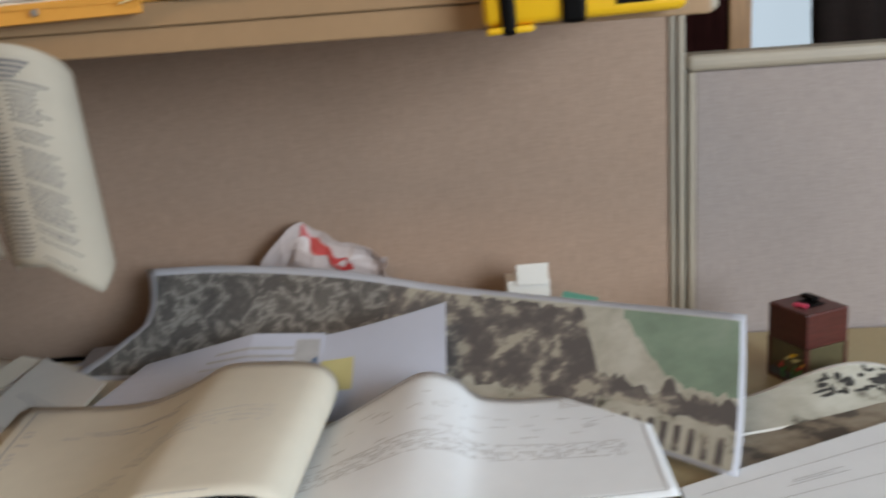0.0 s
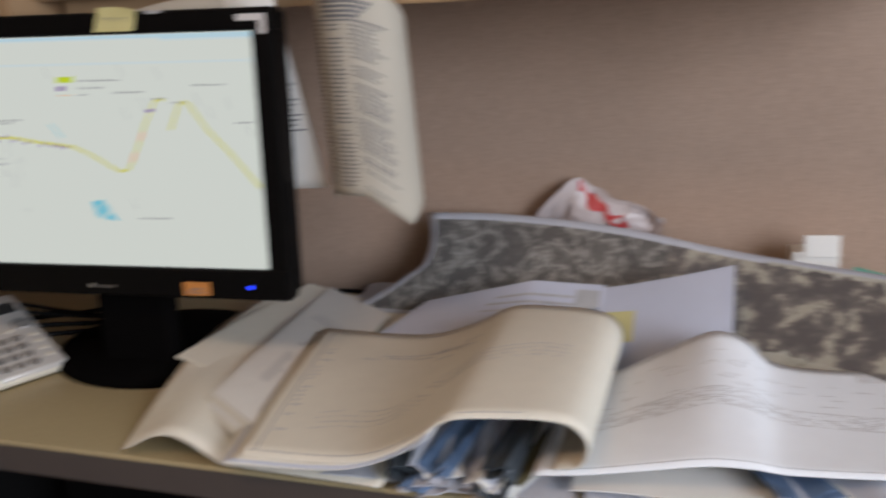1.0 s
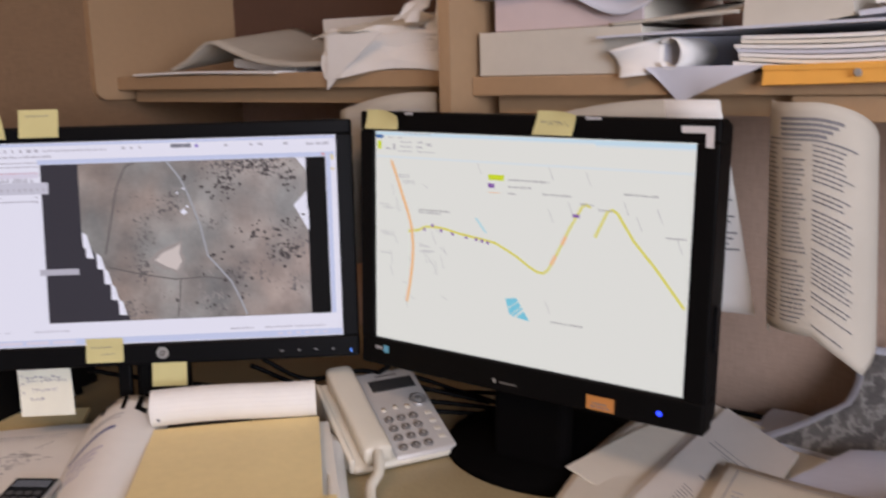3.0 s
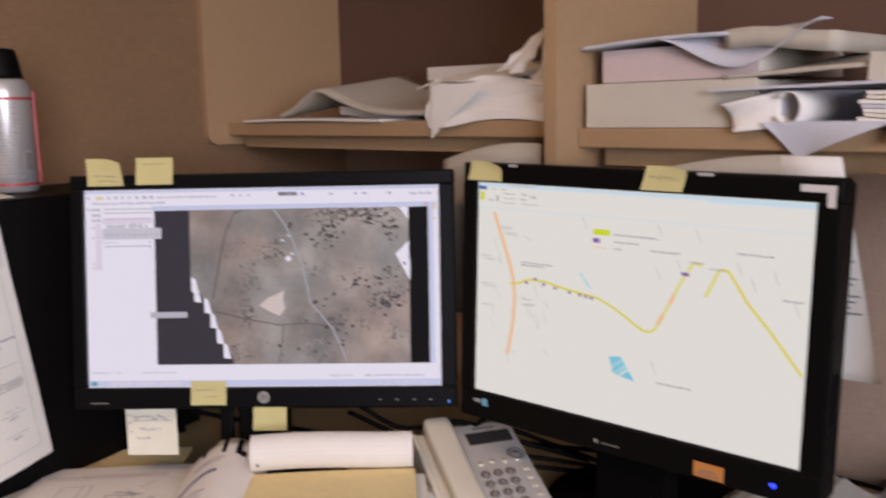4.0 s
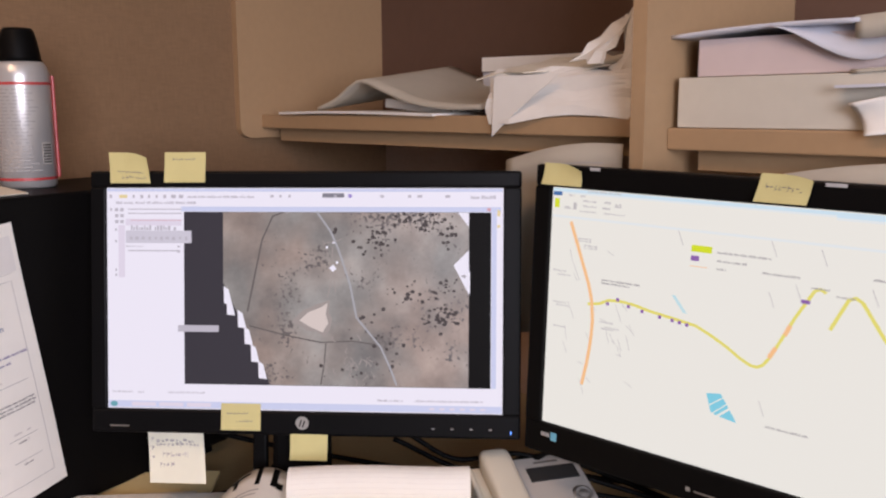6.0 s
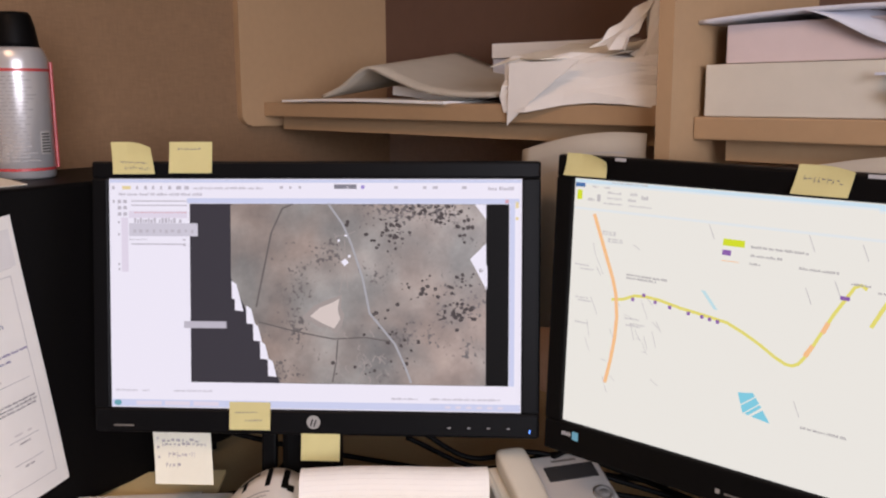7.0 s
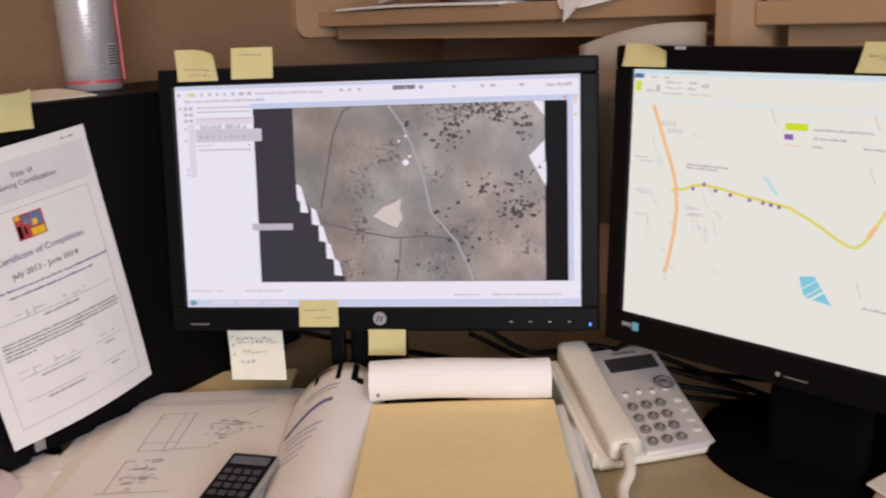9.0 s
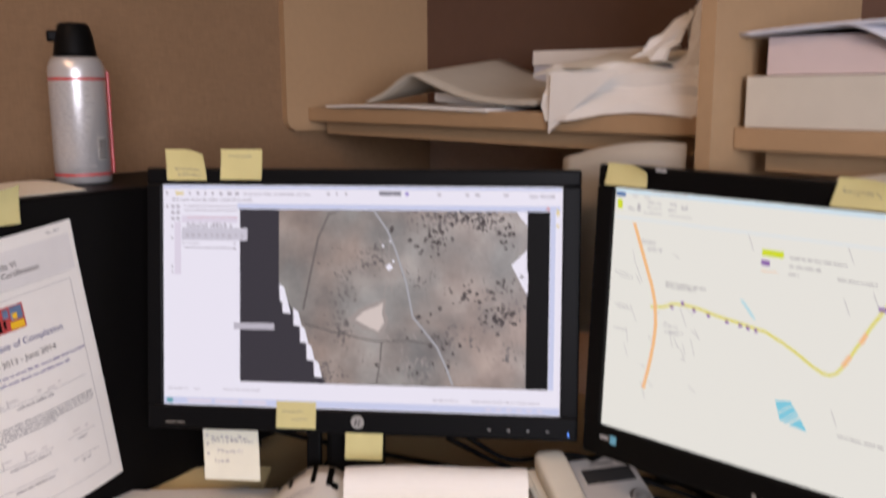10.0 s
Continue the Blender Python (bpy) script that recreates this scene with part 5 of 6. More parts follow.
for k in range(9):
    for i in range(60):
        u = 0.06 + 0.86 * i / 60
        v = 0.36 + 0.016 * k + 0.05 * math.sin(i / 60 * 3.4)
        if rng.random() < (0.85 if k in (0, 4, 8) else 0.4):
            road_r.append((u, u + 0.015, v, v + 0.0035 + 0.004 * rng.random()))
for i in range(46):
    u, v = 0.05 + 0.85 * rng.random(), 0.56 + 0.28 * rng.random()
    road_r.append((u, u + 0.015 + 0.03 * rng.random(), v, v + 0.005))
part("road_plan", bars(fn_a, road_r), INKFAINT, plans)
part("title_block", bars(fn_a, [(0.78, 0.97, 0.86 + 0.014 * i, 0.866 + 0.014 * i) for i in range(7)]), GREYBAND, plans)
part("sheet_border", bars(fn_a, [(0.02, 0.98, 0.04, 0.044), (0.02, 0.98, 0.965, 0.969), (0.975, 0.978, 0.04, 0.965)]), INKSOFT, plans)

low = thing("plan_sheets", "creased plan sheets lying half under the open set", "plans", pose(0, 0, 0), group="plan sheets")


def fn_c(u, v):
    x0, x1 = -0.690 - 0.058 * math.sin(2.2 * v), -0.40
    y = 0.805 + 0.47 * v - 0.01 * u
    lip = 0.024 * math.sin(math.pi * min(1, u / 0.42)) ** 1.3 * max(0, 1 - v * 1.7) ** 1.2
    return (x0 + (x1 - x0) * u, y, DESK + 0.008 + lip + 0.006 * v + 0.020 * min(1, 2 * v) * max(0, 1 - u / 0.42))


part("sheet", sheet(fn_c, 30, 18, 0.0012), CREAM, low, smooth=True)
low1 = thing("plan_sheets", "cream folded plan sheet lying over the monitor base", "plans", pose(0, 0, 0), group="plan sheets")
part("sheet", sheet(lambda u, v: (-0.742 + 0.20 * u + 0.035 * v, 0.985 - 0.035 * u + 0.30 * v, DESK + 0.0330 - 0.030 * min(u, 0.75) + 0.001 * math.sin(5 * v)), 14, 12, 0.0022), CREAM, low1)
low2 = thing("plan_sheets", "stapled plan sheets with a title column lying under the open set", "plans", pose(0, 0, 0), group="plan sheets")


def fn_d(u, v, k=0):
    return (-0.640 + 0.006 * math.sin(2.1 * k) * v - 0.004 * k + 0.125 * u - 0.028 * v, 0.902 - 0.005 * k - 0.085 * u + (0.375 + 0.01 * math.sin(3 * k)) * v, DESK + 0.0305 - 0.0020 * k - 0.0045 * u + 0.0012 * math.sin(4 * u + 3 * v))


for k in range(4):
    part("sheet", sheet(lambda u, v, k=k: fn_d(u, v, k), 16, 12, 0.0012), (PAPER, CREAM, PAPER, CREAM)[k], low2)
part("title_column", bars(fn_d, stack_spans(rng, 0.28, 0.46, 0.20, 0.42, 12, 0.9, 0.3) + [(0.34, 0.42, 0.50, 0.512)]), INKSOFT, low2)
part("ruling", bars(fn_d, [(0.20, 0.85, 0.735, 0.739), (0.16, 0.95, 0.705, 0.711), (0.36, 0.95, 0.690, 0.693)]), INKSOFT, low2)

# leaflets stuffed under the curled pages
rng = random.Random(17)
kinds = [(PAPER, "white leaflets under the plan sheets"), (DARKPRINT, "dark printed brochure under the plan sheets"), (GREYPAPER, "grey leaflet under the plan sheets"), (BLUEPRINT, "blue printed brochure under the plan sheets"), (DARKPRINT, "dark printed brochure under the plan sheets"), (OLIVE, "olive printed card under the plan sheets")]
for i, (x, y, r, w, d, h, k) in enumerate([(-0.47, 0.90, 6, 0.20, 0.17, 0.006, 0), (-0.405, 0.905, 18, 0.045, 0.20, 0.020, 1), (-0.375, 0.905, 10, 0.035, 0.20, 0.026, 2), (-0.345, 0.90, -6, 0.030, 0.19, 0.028, 3), (-0.318, 0.905, 14, 0.030, 0.19, 0.022, 2), (-0.29, 0.90, -4, 0.028, 0.18, 0.030, 1), (-0.262, 0.905, -16, 0.030, 0.18, 0.014, 5), (-0.36, 0.90, 3, 0.26, 0.18, 0.004, 2),
                                           (-0.10, 0.955, 5, 0.28, 0.24, 0.008, 0), (-0.06, 0.915, 24, 0.05, 0.14, 0.016, 3), (-0.02, 0.93, 10, 0.10, 0.16, 0.013, 2), (0.05, 0.95, -8, 0.12, 0.18, 0.012, 0)]):
    ma, lb = kinds[k]
    br = thing("brochure", lb, "brochure", pose(x, y, DESK, 0, 0, r), group="brochures under the plans")
    leaves = max(2 if h > 0.007 else 1, min(4, int(h / 0.006)))
    for k in range(leaves):
        ang = radians(rng.uniform(-9, 9)) if k else 0

        def fn_lf(u, v, w=w, d=d, z=h - k * 0.0055, i=i, k=k, ang=ang):
            x, y = -w / 2 + w * u, -d / 2 + d * v - 0.006 * k
            return (x * math.cos(ang) - y * math.sin(ang), x * math.sin(ang) + y * math.cos(ang), z + (0.0035 * math.sin(4 * u + i + k) + 0.002 * math.sin(9 * u + 2 * k)) * (1 - 0.8 * v))

        part("leaf", sheet(fn_lf, 10, 6, 0.0011), (ma, GREYPAPER, ma, PAPER)[(k + i) % 4] if k else ma, br)

# ---- aerial map and the sheets in front of it ----
top_line = along([(-0.520, 0.880), (-0.40, 0.882), (-0.25, 0.874), (-0.09, 0.856), (0.08, 0.850), (0.238, 0.852)])


def fn_map(u, v):
    p = top_line(u)
    yt = 1.315 - 0.03 * u - 0.176 * u ** 2.2
    yb = yt - 0.085 - 0.088 * u ** 3
    zb = DESK + 0.012
    sag = 0.014 * math.sin(math.pi * v)
    left = (0.012 * math.sin(math.pi * min(1, 1.6 * (1 - v))) - 0.10 * max(0, (0.5 - v) / 0.5) ** 1.3) * max(0, 1 - u * 7) - 0.044 * (1 - v) * u
    return (p.x + left - 0.006 * (1 - v), yb + (yt - yb) * v ** 1.4 + sag * 0.5, zb + (p.z - zb) * v)


amap = thing("aerial_map", "large curled aerial photograph print leaning on the partition", "map", pose(0, 0, 0))
part("sheet", sheet(fn_map, 48, 16, 0.0008), GREYPAPER, amap, smooth=True)
rng = random.Random(31)


def area(u0, u1, low, high):
    """A picture area of the print with an uneven outline: low(k) and high(k) bound it along its width."""
    return lambda k, w: fn_map(u0 + (u1 - u0) * k, low(k) + (high(k) - low(k)) * w)


def jag(k, seed, amount):
    return amount * (noise.noise(Vector((k * 9, seed, 0))) + 0.6 * noise.noise(Vector((k * 27, seed, 3))))


part("dark_photo", bars(fn_map, [(0.014, 0.46, 0.05, 0.935)], 0.0004), AERIALVEIN, amap)
part("wood_photo", bars(fn_map, [(0.46, 0.62, 0.05, 0.935)], 0.0004), AERIALPRINT, amap)
part("pale_photo", bars(fn_map, [(0.615, 0.993, 0.04, 0.955)], 0.0005), AERIALPALE, amap)
part("tree_photo", sheet(area(0.615, 0.82, lambda k: 0.20 + jag(k, 1, 0.07), lambda k: 0.94 - 0.5 * max(0, k - 0.80) / 0.20 - abs(jag(k, 2, 0.08))), 40, 10, 0.0002, lift=0.0007), AERIALPRINT, amap)
part("green_photo", sheet(area(0.84, 0.993, lambda k: 0.88 - 0.40 * min(1, k * 2.0) + jag(k, 5, 0.06), lambda k: 0.95), 30, 8, 0.0002, lift=0.0007), AERIALGREEN, amap)
part("orchard_rows", bars(fn_map, [(0.842 + 0.0165 * i, 0.850 + 0.0165 * i, 0.05, 0.225) for i in range(9)], 0.0009), AERIALPRINT, amap)
part("tree_line", sheet(area(0.79, 0.993, lambda k: 0.285 + jag(k, 7, 0.03), lambda k: 0.43 + jag(k, 9, 0.14)), 40, 6, 0.0002, lift=0.0009), AERIALPRINT, amap)
note_s = thing("printed_sheets", "white printed sheets leaning on the aerial map", "papers", pose(0, 0, 0))


def fn_w1(u, v):
    zt = 0.788 + 0.040 * min(1, u * 1.6)
    return (-0.545 + 0.30 * u + 0.06 * v * (1 - u), 1.118 + 0.075 * v - 0.02 * u, DESK + 0.014 + (zt - DESK - 0.014) * v)


def fn_w2(u, v):
    zt = 0.822 + 0.042 * u ** 1.2
    return (-0.262 + 0.168 * u, 1.085 + 0.09 * v - 0.012 * u, DESK + 0.014 + (zt - DESK - 0.014) * v)


part("sheet", sheet(fn_w1, 16, 8, 0.0008), DAYTINTSHEET, note_s)
part("sheet", sheet(fn_w2, 12, 8, 0.0008), DAYTINTSHEET, note_s)
part("print", bars(fn_w1, [(0.45, 0.85, 0.80, 0.83), (0.42, 0.86, 0.70, 0.73), (0.4, 0.8, 0.60, 0.62), (0.86, 0.98, 0.30, 0.92)]), INKSOFT, note_s)
part("yellow_tab", bars(fn_w2, [(0.10, 0.335, 0.33, 0.68)], 0.0008), NOTE, note_s)
part("blue_smudge", bars(fn_w2, [(0.02, 0.06, 0.6, 0.85)], 0.0008), BLUEPRINT, note_s)

bag = thing("plastic_bag", "crumpled white plastic bag with red print behind the map", "bag", pose(-0.312, 1.338, DESK))


def bag_fn(u, v):
    p = Vector((u * 4, v * 3.5, 2.0))
    n3, n4 = noise.noise(p), noise.noise(p * 2.6)
    top = 0.187 - (0.36 - u) * 0.26 if u < 0.36 else 0.187 - (u - 0.36) * 0.085
    top += 0.012 * noise.noise(Vector((u * 8, 1, 1)))
    return (-0.100 + 0.205 * u + 0.010 * n4 + 0.02 * v, -0.002 + 0.016 * n3 + 0.006 * n4, 0.002 + top * v)


part("film", sheet(bag_fn, 26, 22, 0.0012), BAG, bag)
ribbon = [(0.42 + 0.013 * i, 0.436 + 0.013 * i, 0.945 - 0.0055 * i - 0.045 + 0.02 * math.sin(i * 0.5), 0.945 - 0.0055 * i + 0.04 + 0.012 * math.sin(i * 0.9)) for i in range(28)]
for lift in (-0.0022, 0.0012):
    part("red_print", bars(bag_fn, ribbon, lift), REDFILM, bag)
card = thing("small_carton", "small white carton standing behind the map", "carton", pose(-0.005, 1.31, 0.74, 0, 0, 6))
part("carton", box(-0.020, 0.036, -0.02, 0.02, 0, 0.106, 0.002), PAPER, card)
part("flap", box(-0.008, 0.034, -0.024, -0.0202, 0.100, 0.129, 0.001), PAPER, card)
gc = thing("green_card", "small green card behind the map", "card", pose(0.052, 1.27, 0.74, -12, 14, 0))
part("card", box(-0.024, 0.022, -0.001, 0.001, 0, 0.089), GREEN, gc)

# ---- little aquarium box ----
aq = thing("aquarium_box", "small mahogany-topped box with a toy aquarium scene", "ornament", pose(0.330, 1.190, DESK, 0, 0, 27))
part("lid", box(-0.031, 0.031, -0.031, 0.031, 0.050, 0.093, 0.002), WOODRED, aq, "dark red wooden top")
part("lid_slot", box(-0.010, 0.014, -0.012, 0.012, 0.0925, 0.0945, 0.001), BLACK, aq)
part("pink_tab", box(-0.018, -0.013, -0.006, 0.010, 0.0928, 0.097, 0.001, m=pose(0, 0, 0, 0, 0, 20)), PINK, aq)
part("black_tab", box(0.004, 0.014, -0.004, 0.018, 0.0945, 0.100, 0.002), BLACK, aq)
part("window_box", box(-0.030, 0.030, -0.030, 0.030, 0.004, 0.0498, 0.001), OLIVE, aq, "murky aquarium window")
part("bottom", box(-0.031, 0.031, -0.031, 0.031, 0.0, 0.0038, 0.001), WOODRED, aq)
for cx in (-0.0300, 0.0275):
    for cy in (-0.0300, 0.0275):
        part("corner_post", box(cx - 0.001, cx + 0.0035, cy - 0.001, cy + 0.0035, 0.0038, 0.0502), WOODRED, aq)
part("gravel", box(-0.0304, 0.0304, -0.0304, 0.0304, 0.0041, 0.015, 0.001), DARKPRINT, aq, "dark gravel in the tank")
for i, (a, z, tilt, size, ma) in enumerate(((-0.004, 0.034, 62, 1.5, YELLOW), (-0.008, 0.030, 70, 1.6, NOTE), (0.002, 0.029, 50, 1.2, NOTE), (-0.016, 0.022, 60, 1.1, RED), (-0.022, 0.026, 40, 1.0, ORANGE), (0.010, 0.016, 20, 1.2, RED), (0.018, 0.014, 10, 1.1, WOODRED))):
    part("toy_fish", lathe([(0.0006, 0), (0.0018 * size, 0.003 * size), (0.0006, 0.009 * size)], 8, pose(-0.0305, a, z, tilt, 0, 0)), ma, aq)
for a, h in ((-0.020, 0.016), (-0.012, 0.020), (0.004, 0.013)):
    part("toy_plant", tube(smooth_path([(-0.0306, a, 0.006), (-0.0308, a + 0.002, 0.006 + h * 0.5), (-0.0306, a - 0.002, 0.006 + h)], 5), 0.0013, 6), GREENPLANT, aq)
tube_t = thing("paper_tube", "cream cardboard tube end lying on the partition post", "tube", pose(0.257, WALL, 1.1902))
part("tube_wall", lathe([(0.0135, 0.0), (0.0150, 0.002), (0.0150, 0.090), (0.0135, 0.092)], 24, pose(0, -0.02, 0.0150, -90, 0, 0)), PHONE, tube_t, "", True)

# ---- prints at the desk's far end ----
pr = thing("aerial_print", "curling aerial photograph print with dark trees", "print", pose(0, 0, 0), group="prints")


def fn_p(u, v):
    return (0.205 + 0.22 * u, 1.030 + 0.070 * v + 0.060 * u - 0.01 * u * v, DESK + 0.007 + 0.046 * math.sin(math.pi * min(1, u * 0.95)) * u * v + 0.006 * v * v)


part("sheet", sheet(fn_p, 20, 10, 0.0008), PAPER, pr, smooth=True)
rng = random.Random(8)
part("pale_photo", bars(fn_p, [(0.04, 0.97, 0.05, 0.94)], 0.0003), AERIALPALE, pr)


def blobs(fn, spots, lift):
    """Ragged round marks lying on a sheet."""
    bm = bmesh.new()
    for n, (cu, cv, ru, rv) in enumerate(spots):
        def fb(a, b, cu=cu, cv=cv, ru=ru, rv=rv, n=n):
            t = 2 * math.pi * a
            k = (0.08 + 0.92 * b) * (1 + 0.35 * noise.noise(Vector((math.cos(t) * 1.6, math.sin(t) * 1.6, n * 3.1))))
            return fn(cu + ru * k * math.cos(t), cv - rv * k * math.sin(t))

        join(bm, sheet(fb, 12, 1, 0.0002, lift=-lift))
    return bm


spots = [(min(0.95, max(0.2, rng.gauss(0.72, 0.13))), min(0.88, max(0.12, rng.gauss(0.60, 0.14))), 0.012 + 0.034 * rng.random() ** 2, 0.03 + 0.075 * rng.random() ** 2) for i in range(34)]
part("tree_print", blobs(fn_p, spots, 0.0007), KEYDARK, pr)
part("tree_print", blobs(fn_p, spots, -0.0007), KEYDARK, pr)
pr2 = thing("aerial_print", "aerial photograph print of pale fields", "print", pose(0, 0, 0), group="prints")
part("sheet", sheet(lambda u, v: (0.195 + 0.26 * u, 0.955 + 0.080 * v + 0.075 * u, DESK + 0.004 + 0.012 * u), 12, 8, 0.0015), AERIALBROWN, pr2)
pr3 = thing("white_sheets", "white folded plan sheets at the desk edge", "papers", pose(0, 0, 0))


def fn_q(u, v):
    return (0.135 + 0.34 * u, 0.80 + 0.125 * v + 0.16 * u * (0.4 + 0.6 * v), DESK + 0.012 + 0.01 * u)


part("sheet", sheet(fn_q, 14, 8, 0.010), WINDOWLITSHEET, pr3)
part("rule", bars(fn_q, [(0.05, 0.97, 0.82, 0.826), (0.05, 0.97, 0.55, 0.554), (0.30, 0.45, 0.70, 0.706), (0.30, 0.42, 0.68, 0.685), (0.28, 0.46, 0.655, 0.660)]), INKSOFT, pr3)

scrap = thing("paper_scraps", "pale crumpled paper scraps beside the computer case", "papers", pose(-1.395, 0.395, DESK, 0, 0, 20))
part("scrap", sheet(lambda u, v: (-0.06 + 0.12 * u, -0.05 + 0.09 * v, 0.006 + 0.022 * noise.noise(Vector((u * 3, v * 3, 4.0))) ** 2 + 0.012 * u * v), 10, 10, 0.002), PAPER, scrap)
part("pink_scrap", sheet(lambda u, v: (-0.02 + 0.07 * u, -0.08 + 0.06 * v, 0.012 + 0.010 * math.sin(4 * u + v)), 8, 6, 0.0015), PINKPAPER, scrap)

for i, (x, y, r) in enumerate(((-0.565, 1.285, -12),)):
    cs = thing("crumpled_sheet", "crumpled grey-white sheet lying by the partition", "papers", pose(x, y, DESK, 0, 0, r), group="crumpled papers")
    part("sheet", sheet(lambda u, v, i=i: (-0.07 + 0.14 * u, -0.05 + 0.10 * v, 0.010 + 0.020 * abs(noise.noise(Vector((u * 2.2, v * 1.8, 7.0 + i)))) + 0.010 * u * v), 14, 12, 0.001), GREYPAPER, cs)
wc = thing("cable", "dark cable running along the foot of the partition", "cable", pose(0, 0, 0), group="cables")
part("cord", tube(smooth_path([(-0.75, 1.32, DESK + 0.004), (-0.66, 1.315, DESK + 0.012), (-0.58, 1.325, DESK + 0.006), (-0.50, 1.33, DESK + 0.004)], 10), 0.0035, 8), BLACK, wc, smooth=True)

# ---- pages hanging from the shelf ----
hang = thing("hanging_page", "curling printed page hanging over the shelf edge", "page", pose(0, 0, 0), group="hanging pages")


def fn_h(u, v):
    # a loose roll: v 0 at the rail, 1 at the lower edge
    a = radians(-92 + 195 * u)
    r = 0.048 + 0.003 * v
    low = 0.974 if u < 0.5 else 0.974 - 0.038 * (1 - abs(u - 0.8) / 0.3)
    low -= 0.016 * max(0, 1 - u / 0.12)
    top = 1.196 - 0.036 * max(0, (u - 0.50) / 0.5) ** 1.7
    return (-0.492 + 0.008 * v + r * math.sin(a), 1.046 - r * math.cos(a) * (1 - 0.15 * v), top + (low - top) * v)


part("sheet", sheet(fn_h, 36, 24, 0.0007), SHADEDPAPER, hang, smooth=True)
rng = random.Random(3)
hl = [(0.30, 0.66 - 0.03 * i, 0.062 + 0.022 * i, 0.075 + 0.022 * i) for i in range(4)]
for i in range(38):
    v = 0.172 + 0.0208 * i
    gap = rng.random() < 0.05
    for a, b in ((0.05, 0.115), (0.13, 0.16), (0.18, 0.30), (0.315, 0.47), (0.50, 0.73)):
        if not gap and rng.random() < (0.95 if b < 0.5 else 0.75):
            c = a
            e = b - 0.35 * rng.random() * (b - a)
            while c < e:
                w = 0.012 + 0.03 * rng.random()
                hl.append((c, min(e, c + w), v + 0.012 * max(0, c - 0.5), v + 0.0072 + 0.012 * max(0, c - 0.5)))
                c += w + 0.005
hl.append((0.18, 0.74, 0.150, 0.158))
part("print", bars(fn_h, [(a, b, c, d) for a, b, c, d in hl], -0.0011), INK, hang)
hang2 = thing("hanging_page", "printed page hanging behind the monitor edge", "page", pose(0, 0, 0), group="hanging pages")


def fn_h2(u, v):
    return (-0.665 + (0.066 + 0.045 * v) * u, 1.052 - 0.008 * math.sin(math.pi * u) + 0.006 * v, 1.196 - 0.225 * v)


part("sheet", sheet(fn_h2, 12, 16, 0.0007), PAPER, hang2, smooth=True)
part("print", bars(fn_h2, [(0.70, 0.95 - 0.1 * (i % 3) * 0.5, 0.30 + 0.026 * i, 0.308 + 0.026 * i) for i in range(16)], -0.0011), INK, hang2)
for x0, x1, zt, y, lb in ((-1.150, -0.978, 1.199, 1.022, "white page leaning behind the monitors"), (-0.83, -0.61, 1.190, 1.030, "white page tucked under the shelf")):
    lean = thing("leaning_page", lb, "page", pose(0, 0, 0), group="leaning pages")

    def fn_l(u, v, x0=x0, x1=x1, zt=zt, y=y):
        return (x0 + (x1 - x0) * u, y + 0.012 * v + 0.01 * u, zt - 0.018 * (1 - u) * v + 0.012 * math.sin(2.6 * u) - 0.24 * (1 - v))

    part("sheet", sheet(fn_l, 14, 12, 0.0008), SHADEDPAPER, lean, smooth=True)
    part("print", bars(fn_l, [(0.45, 0.85, 0.90, 0.906), (0.5, 0.8, 0.875, 0.88), (0.2, 0.85, 0.84, 0.845)]), INKSOFT, lean)

# ---- on the left shelf ----
ST = SZ + 0.0005
mag = thing("bent_magazine", "grey-white magazine folded into a ridge on the shelf", "magazine", pose(0, 0, 0))
part("under_sheet", sheet(lambda u, v: (-1.712 + 0.40 * u, 1.052 + 0.20 * v, ST + 0.004 + 0.002 * math.sin(4 * u)), 12, 8, 0.004), PAPER, mag)
ridge = along([(-1.625, 1.244), (-1.575, 1.258), (-1.527, 1.281), (-1.497, 1.287), (-1.45, 1.273), (-1.38, 1.254), (-1.30, 1.246), (-1.235, 1.246)])
part("folded_leaf", sheet(lambda u, v: (ridge(u).x - 0.01 * v, 1.072 + 0.20 * v, ridge(u).z + 0.026 * v + 0.004), 30, 8, 0.006), SHADEDPAPER, mag, "thick folded pages", True)
part("inner_page", sheet(lambda u, v: (-1.50 + 0.16 * u, 1.12 + 0.1 * v, 1.262 - 0.014 * u), 6, 6, 0.014), PAPER, mag)
paper_pile("paper_pile", "pale papers lying at the back of the shelf", pose(-1.40, 1.24, ST), [(0.0, 0.30, 0.0, 0.085, 0.065), (0.0, 0.22, 0.0, 0.08, 0.022)], [GREYPAPER, PAPER], 0.0)


def crumple(name, label, pts, seed, depth, material, m, thick=0.0012):
    """A crumpled, faceted sheet spanned over four corners."""
    t = thing(name, label, "papers", m, group="crumpled papers")
    a, b, c, d = [Vector(p) for p in pts]
    r = random.Random(seed)
    n = 5
    off = [[(r.uniform(-1, 1), r.uniform(-1, 1), r.uniform(-1, 1)) for j in range(n + 1)] for i in range(n + 1)]

    def fn(u, v):
        x, y = u * n, v * n
        i, j = min(int(x), n - 1), min(int(y), n - 1)
        fx, fy = x - i, y - j
        o = Vector((0, 0, 0))
        for ii, wi in ((i, 1 - fx), (i + 1, fx)):
            for jj, wj in ((j, 1 - fy), (j + 1, fy)):
                o += Vector(off[ii][jj]) * wi * wj
        return a.lerp(b, u).lerp(d.lerp(c, u), v) + o * depth

    part("sheet", sheet(fn, n * 2, n * 2, thick), material, t)
    return t


